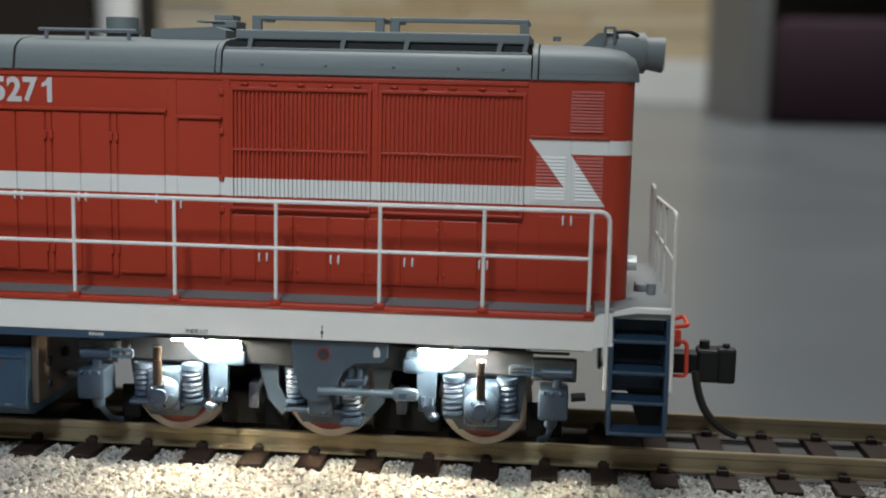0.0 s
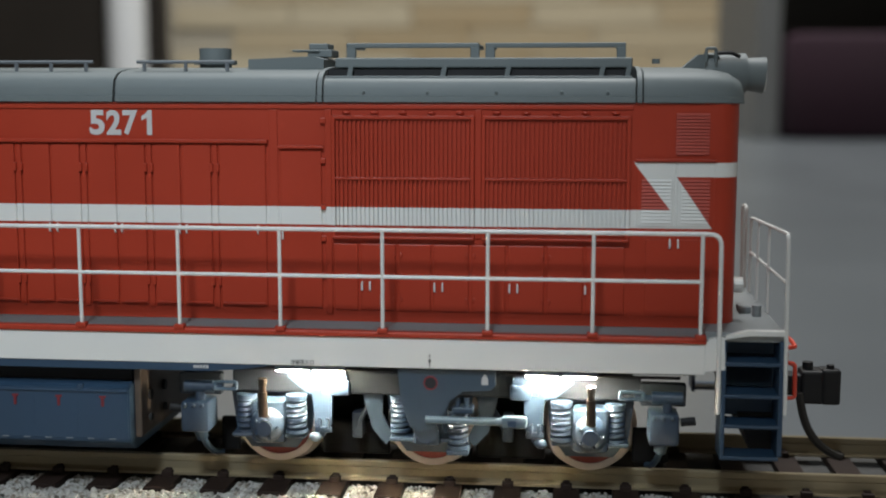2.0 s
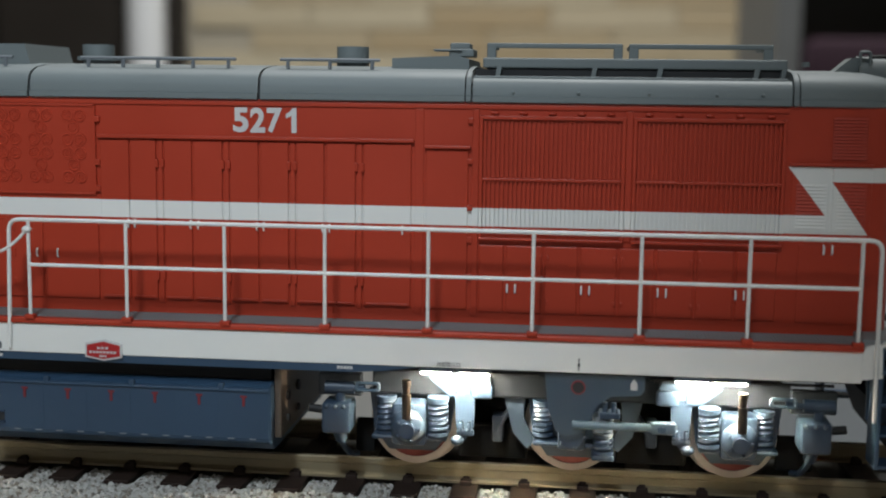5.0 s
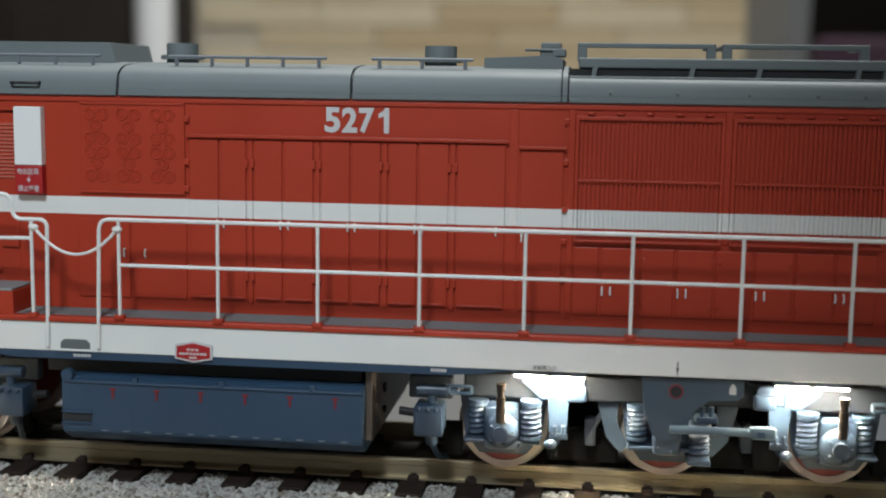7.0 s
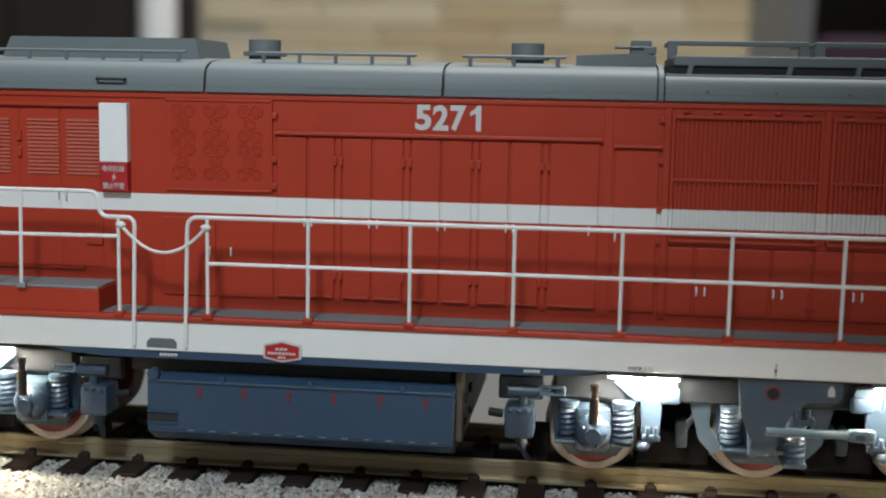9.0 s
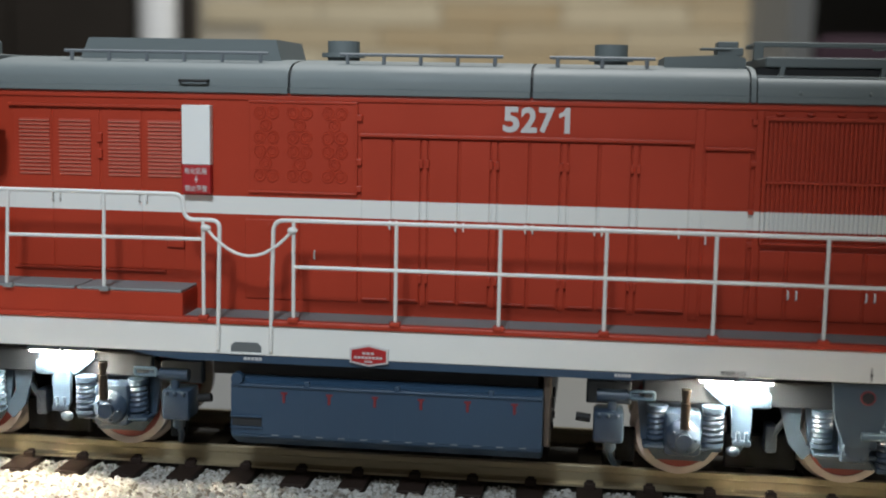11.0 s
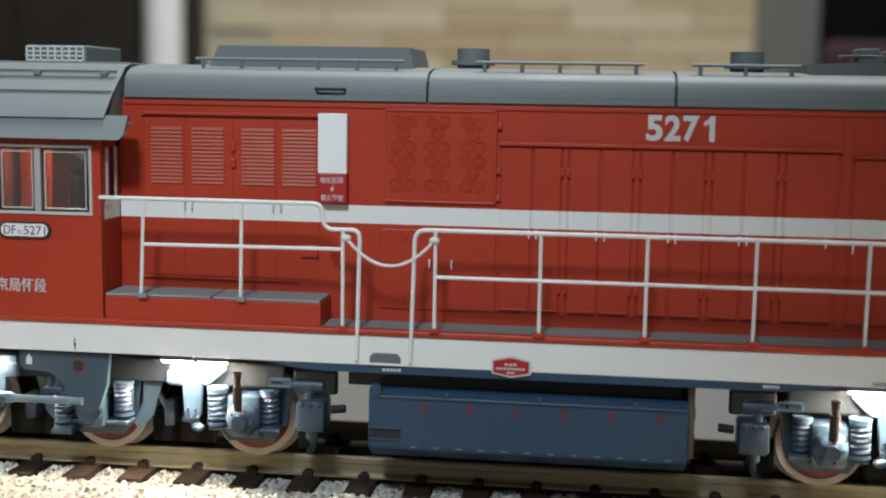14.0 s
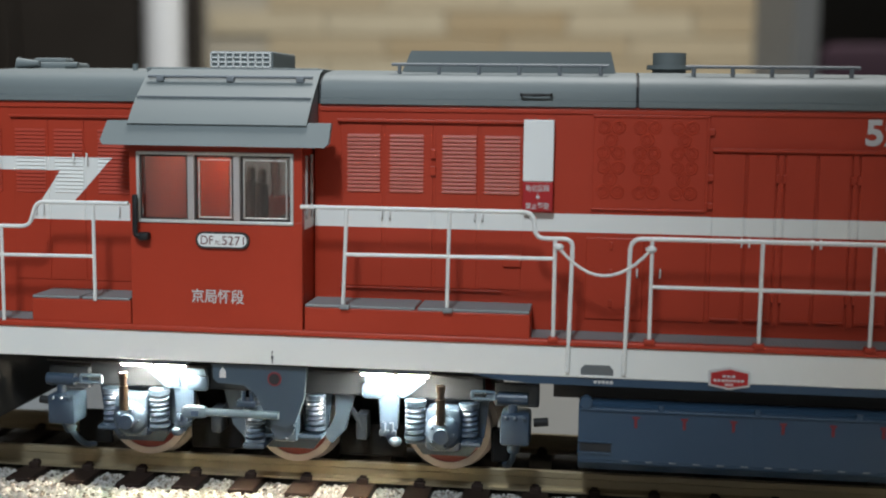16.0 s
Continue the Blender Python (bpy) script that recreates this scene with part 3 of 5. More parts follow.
def roof():
    low = [(13.75, 47.2), (13.95, 47.35), (13.95, 48.0), (13.75, 48.1), (13.7, 49.0), (13.35, 49.8), (12.6, 50.25), (0, 50.3)]
    low = [(-y, z) for y, z in low] + [(y, z) for y, z in low[-2::-1]]
    part("roof_panel", loft_x(bmesh.new(), [(17.0, low), (55.4, low)]), grey_paint, loco, "", True)
    for x0, x1 in ((-79.4, -40.45), (-40.1, -10.15), (-9.8, 16.0)):
        part("roof_panel", loft_x(bmesh.new(), [(x0, roof_ring()), (x1, roof_ring())]), grey_paint, loco, "", True)
    for x0, x1 in ((16.2, 16.8), (55.6, 56.2)):
        part("roof_strap", loft_x(bmesh.new(), [(x0, roof_ring(1.01, 1.03)), (x1, roof_ring(1.01, 1.03))]), grey_paint, loco, "", True)
    part("roof_liner", loft_x(bmesh.new(), [(-80.0, roof_ring(0.965, 0.93)), (16.9, roof_ring(0.965, 0.93))]), dark_shade, loco)
    ends = [(56.4, 1, 1), (62.5, 1, 1), (65.0, 0.995, 0.97), (67.0, 0.96, 0.88), (68.2, 0.90, 0.70), (68.6, 0.85, 0.45), (68.7, 0.83, 0.12)]
    part("roof_end", loft_x(bmesh.new(), [(x, roof_ring(k, t)) for x, k, t in ends]), grey_paint, loco, "rounded grey roof end", True)
    ends = [(-129.0, 0.86, 0.3), (-128.0, 0.94, 0.8), (-126.0, 0.99, 0.95), (-123.0, 1, 1), (-102.2, 1, 1)]
    part("roof_end", loft_x(bmesh.new(), [(x, roof_ring(k, t)) for x, k, t in ends]), grey_paint, loco, "rounded grey roof end", True)
    for x in (22, 30, 38.5, 46.5, 52, -5, 5):
        if x > 17:
            part("rivet", ball(bmesh.new(), (x, -13.75, 48.5), 0.22), grey_paint, loco)
    # radiator deck: dark block as the openings' shade, under a beam; two raised frames
    rad = part("radiator_deck", boxed(17.1, 55.0, -10.9, 10.9, 50.2, 51.45), dark_shade, loco, "dark block for the shaded radiator openings under a grey beam")
    for x in (20.0, 31.8, 39.8, 51.4, 54.6):
        b = bmesh.new()
        prism_y(b, [(x - 0.45, 50.3), (x + 0.1, 50.3), (x + 0.4, 51.7), (x - 0.2, 51.7)], -11.7, -10.8)
        part("deck_post", b, grey_paint, rad)
    part("deck_sill", boxed(16.9, 55.1, -12.4, -11.4, 50.15, 50.55, bevel=0.15), grey_paint, rad)
    part("deck_beam", boxed(18.0, 55.1, -11.3, 11.3, 51.55, 52.8, bevel=0.2), grey_paint, rad)
    for x0, x1 in ((17.7, 35.5), (36.3, 54.7)):
        f = part("roof_frame", boxed(x0, x1, -1.7, -0.8, 54.35, 55.0, bevel=0.15), grey_paint, loco, "raised grey bar over the radiator")
        part("frame_leg", boxed(x0, x0 + 1.25, -1.7, -0.8, 52.6, 54.45, bevel=0.12), grey_paint, f)
        part("frame_leg", boxed(x1 - 1.2, x1, -1.7, -0.8, 52.6, 54.45, bevel=0.12), grey_paint, f)
        part("frame_arm", boxed(x0, x0 + 1.0, -1.2, 8.0, 54.35, 54.9, bevel=0.15), grey_paint, f)
        part("frame_arm", boxed(x1 - 1.0, x1, -1.2, 8.0, 54.35, 54.9, bevel=0.15), grey_paint, f)
    # hatch with a small vent
    h = bmesh.new()
    prism_y(h, [(6.1, 51.2), (6.1, 52.7), (14.6, 53.1), (16.0, 52.7), (16.0, 51.2)], -8.5, 8)
    hatch = part("roof_hatch", h, grey_paint, loco)
    part("vent", boxed(12.9, 16.2, -4, 1, 53.1, 54.1, bevel=0.15), grey_paint, hatch)
    part("vent_lip", boxed(10.9, 14.6, -4.4, -1, 53.8, 54.05, bevel=0.1), grey_paint, hatch)
    part("vent_cap", boxed(13.0, 15.6, -3.4, 0.6, 54.1, 54.9, bevel=0.15), grey_paint, hatch)
    # two short stacks
    for x in (-36.0, -0.4):
        b = bmesh.new()
        cyl(b, (x, -1, 51.5), (x, -1, 54.35), 2.15, 24)
        st = part("exhaust_chimney", b, grey_paint, loco, "", True)
        part("stack_flange", cyl(bmesh.new(), (x, -1, 52.2), (x, -1, 52.75), 2.9, 24), grey_paint, st, "", True)
    # low roof rails
    for x0, x1, n in ((-71.0, -43.8, 6), (-34.5, -13.8, 5), (-8.0, 4.9, 3)):
        rail = part("roof_rail", tube(bmesh.new(), [(x0, -10.6, 52.35), (x1, -10.6, 52.35)], 0.22, 6), grey_dark, loco)
        for k in range(n):
            x = x0 + 1.0 + (x1 - x0 - 2) * k / (n - 1)
            part("rail_post", tube(bmesh.new(), [(x, -10.6, 52.3), (x, -10.6, 51.0)], 0.27, 6), grey_dark, rail)
    # long raised housing
    b = bmesh.new()
    prism_y(b, [(-70.2, 51.5), (-69.0, 54.2), (-43.6, 54.2), (-42.9, 51.5)], -7.5, 6.5)
    part("roof_housing", b, grey_paint, loco, "long grey raised roof housing")
    b = bmesh.new()
    tube(b, bent([(-54.3, -13.4, 48.8), (-54.3, -14.5, 48.7), (-50.7, -14.5, 48.7), (-50.7, -13.4, 48.8)], 0.4), 0.2, 6)
    part("grab_handle", b, black_paint, loco, "small black grab handle", True)
    # headlight on the roof end
    b = bmesh.new()
    cyl(b, (64.4, -4.2, 50.95), (69.6, -4.2, 50.9), 2.6, 28)
    cyl(b, (69.5, -4.2, 50.9), (72.0, -4.2, 50.7), 2.0, 28, 2.3)
    cyl(b, (69.3, -4.2, 50.9), (69.8, -4.2, 50.9), 2.3, 28)
    head = part("headlight", b, grey_paint, loco, "round grey headlight housing", True)
    part("headlight_lens", cyl(bmesh.new(), (71.95, -4.2, 50.7), (72.1, -4.2, 50.7), 2.0, 24), silver, head)
    b = bmesh.new()
    prism_y(b, [(61.6, 51.6), (63.6, 53.3), (66.0, 53.3), (67.0, 51.4), (62.6, 51.2)], -6, -2.4)
    part("headlight_bracket", b, grey_paint, head)
    b = bmesh.new()
    tube(b, bent([(64.4, -7.2, 52.3), (64.4, -7.2, 54.0), (65.6, -7.2, 54.0), (65.6, -7.2, 52.3)], 0.3), 0.2, 6)
    part("lifting_eye", b, grey_paint, loco)
    tube_b = tube(bmesh.new(), bent([(65.6, -7.0, 53.4), (67.5, -7.0, 53.5), (68.6, -6.6, 53.0)], 0.6), 0.25, 6)
    part("horn_pipe", tube_b, black_paint, head)
    part("horn", cyl(bmesh.new(), (58.4, -4, 52.2), (58.4, -4, 52.8), 0.5, 12), grey_paint, loco)
    # horns and pipes over the short hood
    b = bmesh.new()
    box(b, -123.5, -114.8, -6.5, -1.5, 51.3, 52.4, bevel=0.4)
    box(b, -121.2, -116.6, -5.5, -2.5, 52.3, 53.0, bevel=0.3)
    part("horn_housing", b, grey_paint, loco)
    b = bmesh.new()
    cyl(b, (-122.6, -7.0, 52.2), (-119.6, -7.0, 52.2), 0.75, 14, 0.35)
    cyl(b, (-115.9, -6.9, 52.0), (-114.2, -6.9, 52.0), 0.4, 12)
    part("horn", b, grey_paint, loco, "", True)
    part("roof_lug", cyl(bmesh.new(), (-105.4, -9, 51.2), (-105.4, -9, 52.2), 0.35, 10), grey_paint, loco)


def underframe():
    part("deck", boxed(-134, 65.4, -18.9, 18.9, 18.2, 19.55), deck_grey, loco, "grey ribbed walkway deck")
    b = bmesh.new()
    for i in range(250):
        x = -52 + i * 0.46
        box(b, x, x + 0.2, -18.6, -13.6, 19.5, 19.62)
    part("deck_ribs", b, deck_grey, loco)
    for s in (-1, 1):
        y0, y1 = sorted((s * 18.6, s * 19.3))
        side = part("side_sill", boxed(-134, 64.0, y0, y1, 15.0, 18.75, bevel=0.12), white_paint, loco, "white side sill")
        y0, y1 = sorted((s * 18.3, s * 19.65))
        part("deck_edge", boxed(-134, 64.1, y0, y1, 18.78, 19.55, bevel=0.22), red_paint, loco, "red deck edging")
        y0, y1 = sorted((s * 17.9, s * 19.1))
        b = bmesh.new()
        prism_y(b, [(-60, 15.0), (-56, 14.3), (-52, 14.0), (3, 14.0), (7, 14.3), (12, 15.0)], y0, y1)
        part("lower_sill", b, blue_paint, loco, "blue lower sill")
    # Underside block coloured dark in place of the shade below the deck.
    part("frame_underside", boxed(-134, 63, -17.8, 17.8, 14.6, 18.2), dark_shade, loco)
    # slot and small plates on the sill
    # Flat plate; the shade of the slot's recess is put into its grey.
    b = bmesh.new()
    prism_y(b, [(-46.2, 15.3), (-42.3, 15.3), (-42.3, 16.1), (-42.8, 16.6), (-45.7, 16.6), (-46.2, 16.1)], -19.36, -19.0)
    part("step_slot", b, slot_shade, loco, "flat grey plate with the step slot's shade")
    part("slot_lip", boxed(-46.5, -42.1, -19.5, -19.2, 15.05, 15.35, bevel=0.1), white_paint, loco)
    b = bmesh.new()
    prism_y(b, [(-31.1, 14.75), (-28.7, 14.3), (-26.3, 14.75), (-26.3, 16.5), (-28.7, 17.0), (-31.1, 16.5)], -19.6, -19.3)
    pl = part("builder_plate", b, letter_white, loco, "red builder plate with a white rim")
    b = bmesh.new()
    prism_y(b, [(-30.85, 14.95), (-28.7, 14.55), (-26.55, 14.95), (-26.55, 16.3), (-28.7, 16.77), (-30.85, 16.3)], -19.68, -19.6)
    part("plate_field", b, sign_red, pl)
    for x0, x1, z, n in ((-29.5, -27.9, 15.95, 3), (-30.5, -26.9, 15.42, 8), (-29.2, -28.2, 14.92, 4)):
        w = (x1 - x0) / n
        for k in range(n):
            part("writing_bar", boxed(x0 + k * w, x0 + k * w + w * 0.72, -19.72, -19.68, z - 0.14, z + 0.14), letter_white, pl)
    lettering("sill_writing", "冷却器入口", 13.6, 16.5, 15.15, 15.75, -19.3, letter_black, loco, 0.01)
    for x0, x1, m, z in ((-44.6, -42.2, letter_white, 14.5), (1.2, 3.2, letter_white, 14.55)):
        for k in range(5):
            w = (x1 - x0) / 5
            part("writing_bar", boxed(x0 + k * w, x0 + k * w + w * 0.75, -19.2, -19.1, z - 0.18, z + 0.18), m, loco)
    for x in (30.9, -84.3):
        for z, w in ((16.6, 0.14), (16.0, 0.3), (15.5, 0.14)):
            part("writing_bar", boxed(x - w / 2, x + w / 2, -19.34, -19.28, z - 0.25, z + 0.2), letter_black, loco)
    # fuel tank
    b = bmesh.new()
    loft_x(b, [(x, [(-16.6, 2.9), (-18.9, 4.3), (-19.2, 4.75), (-19.2, 11.4), (-18.4, 11.8), (18.4, 11.8), (19.2, 11.4), (19.2, 4.75), (16.6, 2.9)]) for x in (-46.3, -7.3)])
    bmesh.ops.bevel(b, geom=b.edges[:], offset=0.18, segments=2, affect="EDGES")
    tank = part("fuel_tank", b, blue_paint, loco, "blue fuel tank with small red marks")
    part("tank_top_bar", boxed(-46.0, -7.4, -19.45, -19.0, 10.95, 11.35, bevel=0.12), blue_paint, tank)
    for k in range(6):
        x = -39.45 + k * 5.75
        part("tank_seam", boxed(x + 2.4, x + 2.5, -19.225, -19.1, 5.1, 10.9), blue_paint, tank)
        m = bmesh.new()
        box(m, x - 0.42, x + 0.42, -19.3, -19.1, 10.2, 10.45)
        box(m, x - 0.16, x + 0.16, -19.36, -19.1, 9.1, 10.25)
        part("red_mark", m, dull_red, tank)
    for k in range(12):
        x = -40.6 + k * 2.82
        part("tank_tab", boxed(x - 0.42, x + 0.42, -19.25, -19.05, 4.82, 4.95), pale_tab, tank)
    # Flat dark plate; the slot's shade is its colour.
    part("tank_slot", boxed(-46.1, -42.3, -19.24, -19.0, 5.9, 7.1), dark_shade, tank)
    for z in (7.15, 5.75):
        part("slot_rim", boxed(-46.3, -42.2, -19.5, -19.1, z - 0.1, z + 0.12, bevel=0.05), blue_paint, tank)
    for x in (-36.5, -25.2, -13.6):
        part("tank_lug", boxed(x - 0.35, x + 0.35, -19.5, -18.8, 11.2, 12.0, bevel=0.12), blue_paint, tank)
    part("filler_cap", cyl(bmesh.new(), (-45.4, -19.6, 12.0), (-45.4, -18.6, 12.0), 0.75, 16), blue_paint, tank, "", True)
    # Dark block, widened to hide bright floor where the gap is in shade.
    part("hanger_shade_block", boxed(-49.5, -8, -16, 15, 11.7, 14.8), dark_shade, tank)
    part("tank_end_plate", boxed(-7.3, -6.4, -17.2, 17.2, 4.6, 13.6, bevel=0.2), rusty, tank, "brown end plate")
    b = bmesh.new()
    for y in (-14, -8.5):
        cyl(b, (-6.5, y, 9.5), (-6.1, y, 9.5), 0.7, 12)
        cyl(b, (-6.5, y, 6.5), (-6.1, y, 6.5), 0.5, 12)
    part("end_plate_bolts", b, dark_shade, tank)


slot_shade = material("slot_shade_grey", (0.10, 0.11, 0.115), 0.7)
pale_tab = material("pale_tab_grey", (0.20, 0.22, 0.24), 0.5)
rusty = material("brown_plate", (0.075, 0.055, 0.042), 0.55, vary=0.3)


def cab():
    x0, x1, z0, z1, t = -102.3, -80.4, 19.6, 42.0, 0.9
    wx0, wx1, wz0, wz1 = -101.0, -81.8, 32.9, 40.9
    c = part("cab", boxed(x0, x1, -18.5, 18.5, 19.0, 20.4), red_paint, loco, "red driver's cab with silver-framed side windows")
    for s in (-1, 1):
        y0, y1 = sorted((s * AY, s * (AY - t)))
        part("side_wall", boxed(x0, x1, y0, y1, z0 - 0.4, wz0, bevel=0.12), red_paint, c)
        part("side_wall", boxed(x0, x1, y0, y1, wz1, z1), red_paint, c)
        part("side_wall", boxed(x0, wx0, y0, y1, wz0, wz1), red_paint, c)
        part("side_wall", boxed(wx1, x1, y0, y1, wz0, wz1), red_paint, c)
    for a, b in ((x0, x0 + t), (x1 - t, x1)):
        part("end_wall", boxed(a, b, -AY + t, AY - t, z0, 33.0), red_paint, c)
        for s in (-1, 1):
            y0, y1 = sorted((s * 13.4, s * 14.6))
            part("end_post", boxed(a, b, y0, y1, 33.0, 42.0), red_paint, c)
            y0, y1 = sorted((s * 17.9, s * (AY - t)))
            part("end_post", boxed(a, b, y0, y1, 33.0, 42.0), red_paint, c)
        part("end_wall", boxed(a, b, -13.4, 13.4, 33.0, 49.5), red_paint, c)
        part("end_wall", boxed(a, b, -AY + t, AY - t, 41.0, 44.5), red_paint, c)
    # window: silver frame, three panes
    for s in (-1, 1):
        y0, y1 = sorted((s * (AY + 0.25), s * (AY - 0.4)))
        w = part("side_window", boxed(wx0 - 0.35, wx1 + 0.35, y0, y1, wz1, wz1 + 0.4, bevel=0.1), silver, c, "silver window frame")
        part("window_sill", boxed(wx0 - 0.35, wx1 + 0.35, y0, y1, wz0 - 0.4, wz0, bevel=0.1), silver, w)
        for a in (wx0 - 0.35, wx1 - 0.05):
            part("frame_post", boxed(a, a + 0.4, y0, y1, wz0, wz1, bevel=0.08), silver, w)
        for a in (-94.8, -89.0):
            part("mullion", boxed(a, a + 0.85, y0, y1, wz0, wz1, bevel=0.08), clear_plastic, w)
        for a, b in ((wx0, -94.8), (-93.9, -89.0), (-88.1, wx1)):
            pane = part("pane", boxed(a, b, s * (AY - 0.5), s * (AY - 0.4), wz0, wz1), glass, w)
            pane.visible_shadow = False
            for q in ((a, a + 0.2, wz0, wz1), (b - 0.2, b, wz0, wz1), (a, b, wz0, wz0 + 0.22), (a, b, wz1 - 0.22, wz1)):
                part("gasket", boxed(q[0], q[1], s * (AY - 0.32), s * (AY - 0.1), q[2], q[3]), seat_dark, w)
        for a, b in ((-93.5, -89.3), (-87.8, -82.3)):
            for q in ((a, a + 0.16, wz0 + 0.4, wz1 - 0.5), (b - 0.16, b, wz0 + 0.4, wz1 - 0.5), (a, b, wz0 + 0.3, wz0 + 0.46), (a, b, wz1 - 0.62, wz1 - 0.46)):
                part("sash", boxed(q[0], q[1], *sorted((s * (AY - 0.36), s * (AY - 0.02))), q[2], q[3], bevel=0.06), silver, w)
        for k in range(9):
            x = wx0 + k * (wx1 - wx0) / 8
            for z in (wz0 - 0.2, wz1 + 0.2):
                part("rivet", ball(bmesh.new(), (x, s * (AY + 0.25), z), 0.12), silver, w)
    # narrow windows in the cab's end towards the long hood
    for s in (-1, 1):
        for y in (14.75, 17.5):
            part("end_window_post", boxed(x1 - 0.1, x1 + 0.25, *sorted((s * y, s * (y + 0.35))), 33.2, 41.0, bevel=0.08), clear_plastic, c)
        part("end_pane", boxed(x1 - 0.5, x1 - 0.4, *sorted((s * 14.6, s * 17.9)), 33.0, 41.0), glass, c)
    # roof: eave flap, sloped shoulder, top
    prof = [(19.2, 44.3), (19.8, 44.7), (16.6, 47.9), (16.45, 47.95), (12.4, 51.1), (10.6, 51.6), (10.6, 51.1), (12.2, 50.6), (16.2, 47.5), (18.6, 44.5)]
    for s in (-1, 1):
        part("cab_roof", loft_x(bmesh.new(), [(x, [(s * y, z) for y, z in prof]) for x in (-102.4, -79.8)]), grey_paint, c, "grey cab roof", True)
        b = bmesh.new()
        out = [(-105.4, 42.6), (-104.9, 42.1), (-77.3, 42.1), (-76.8, 42.6), (-76.9, 45.0), (-105.2, 45.0)]
        y0, y1 = sorted((s * 20.2, s * 21.0))
        prism_y(b, out, y0, y1)
        for v in b.verts:
            v.co.y += s * ((45.0 - v.co.z) * 0.8 - 1.9)
        eave = part("eave", b, grey_paint, c, "wide grey eave over the side window")
        # Unseen ends added behind the eave to cast its shadow on the hoods.
        for a, e in ((-105.0, -102.5), (-79.7, -77.6)):
            part("eave_shadow_wing", boxed(a, e, *sorted((s * 19.4, s * 15.8)), 43.7, 44.0, bevel=0.08), grey_paint, eave)
        part("stripe_band", boxed(x1 - 0.05, x1 + 0.04, *sorted((s * 18.4, s * 13.55)), 31.95, 34.22), white_paint, c)
    part("roof_top", boxed(-103.2, -80.2, -10.8, 10.8, 50.9, 51.75, bevel=0.15), grey_paint, c)
    part("roof_seam", boxed(-102.2, -80.0, -16.75, -16.35, 47.85, 48.1, bevel=0.06), grey_dark, c)
    gut = part("gutter", tube(bmesh.new(), [(-101.8, -13.9, 50.55), (-80.4, -13.9, 50.55)], 0.2, 8), grey_dark, c, "", True)
    for x in (-100.2, -91.0, -82.0):
        part("gutter_bracket", boxed(x - 0.5, x + 0.5, -14.2, -13.2, 49.9, 50.5, bevel=0.12), grey_dark, gut)
    for a, b_ in ((-102.3, -101.6), (-80.5, -79.8)):
        m = bmesh.new()
        loft_x(m, [(x, [(-19.3, 42.2), (-19.3, 44.7), (-16.2, 47.7), (-12.2, 50.8), (-10.6, 51.3), (10.6, 51.3), (12.2, 50.8), (16.2, 47.7), (19.3, 44.7), (19.3, 42.2)]) for x in (a, b_)])
        part("roof_gable", m, grey_dark, c)
    ac = part("air_conditioner", boxed(-95.9, -87.4, -7, 5, 51.7, 54.0, bevel=0.25), grey_paint, c, "grey air conditioner with a pale grid front")
    g = bmesh.new()
    for k in range(9):
        x = -95.8 + k * 1.0
        box(g, x, x + 0.18, -7.3, -6.95, 51.9, 53.8)
    for k in range(4):
        z = 51.9 + k * 0.6
        box(g, -95.8, -87.6, -7.3, -6.95, z, z + 0.16)
    part("grid", g, sign_white, ac)
    # plate, lettering, mirror
    b = bmesh.new()
    pts = rounded_plan(-93.8, -87.0, 1.02, 1.0, 1.0)
    prism_y(b, [(x, 30.5 + y) for x, y in pts], -AY - 0.35, -AY)
    p = part("model_plate", b, letter_black, c, "rounded white plate with a black rim")
    b = bmesh.new()
    prism_y(b, [(x, 30.5 + y) for x, y in rounded_plan(-93.5, -87.3, 0.8, 0.78, 0.78)], -AY - 0.42, -AY - 0.3)
    part("plate_face", b, sign_white, p)
    lettering("lettering", "DF", -93.1, -91.5, 29.95, 31.05, -AY - 0.43, plate_ink, p, 0.0)
    lettering("lettering", "7C", -91.3, -90.6, 29.95, 30.45, -AY - 0.43, plate_ink, p, 0.0)
    lettering("lettering", "5271", -90.4, -87.6, 29.95, 31.05, -AY - 0.43, plate_ink, p, 0.0)
    lettering("lettering", "京局怀段", -94.5, -87.8, 22.55, 24.35, -AY - 0.02, letter_white, c, 0.012)
    m = bmesh.new()
    box(m, -101.6, -100.9, -AY - 1.3, -AY - 0.7, 32.4, 36.0, bevel=0.2)
    tube(m, bent([(-101.3, -AY - 1.0, 33), (-101.3, -AY - 1.0, 30.9), (-99.9, -AY - 0.9, 30.8)], 0.5), 0.35, 8)
    box(m, -100.9, -99.6, -AY - 1.3, -AY, 30.3, 31.3, bevel=0.25)
    part("side_mirror", m, black_paint, c, "black folding side mirror", True)
    # inside
    part("interior_lining", boxed(-101.35, -101.0, -17.5, 17.5, 20.5, 44), interior_red, c)
    part("interior_lining", boxed(-101, -82, 18.0, 18.4, 20.5, 32.6), interior_red, c)
    part("cab_lamp", boxed(-93.5, -90.5, -8, -5, 45.0, 45.25), cab_glow, c, "small lit cab ceiling lamp")
    part("control_desk", boxed(-86.5, -82.0, -12, -2, 20.5, 32.6, bevel=0.5), seat_dark, c)
    for x, y in ((-94.6, 2.0), (-91.6, -3.0)):
        s = bmesh.new()
        box(s, x - 2, x + 2, y - 2.2, y + 2.2, 26.5, 28, bevel=0.5)
        box(s, x + 0.9, x + 2, y - 2.0, y + 2.0, 28, 36.6, bevel=0.6)
        box(s, x + 1.1, x + 1.9, y - 1.1, y + 1.1, 36.4, 38.4, bevel=0.4)
        cyl(s, (x, y, 20.4), (x, y, 26.6), 0.7)
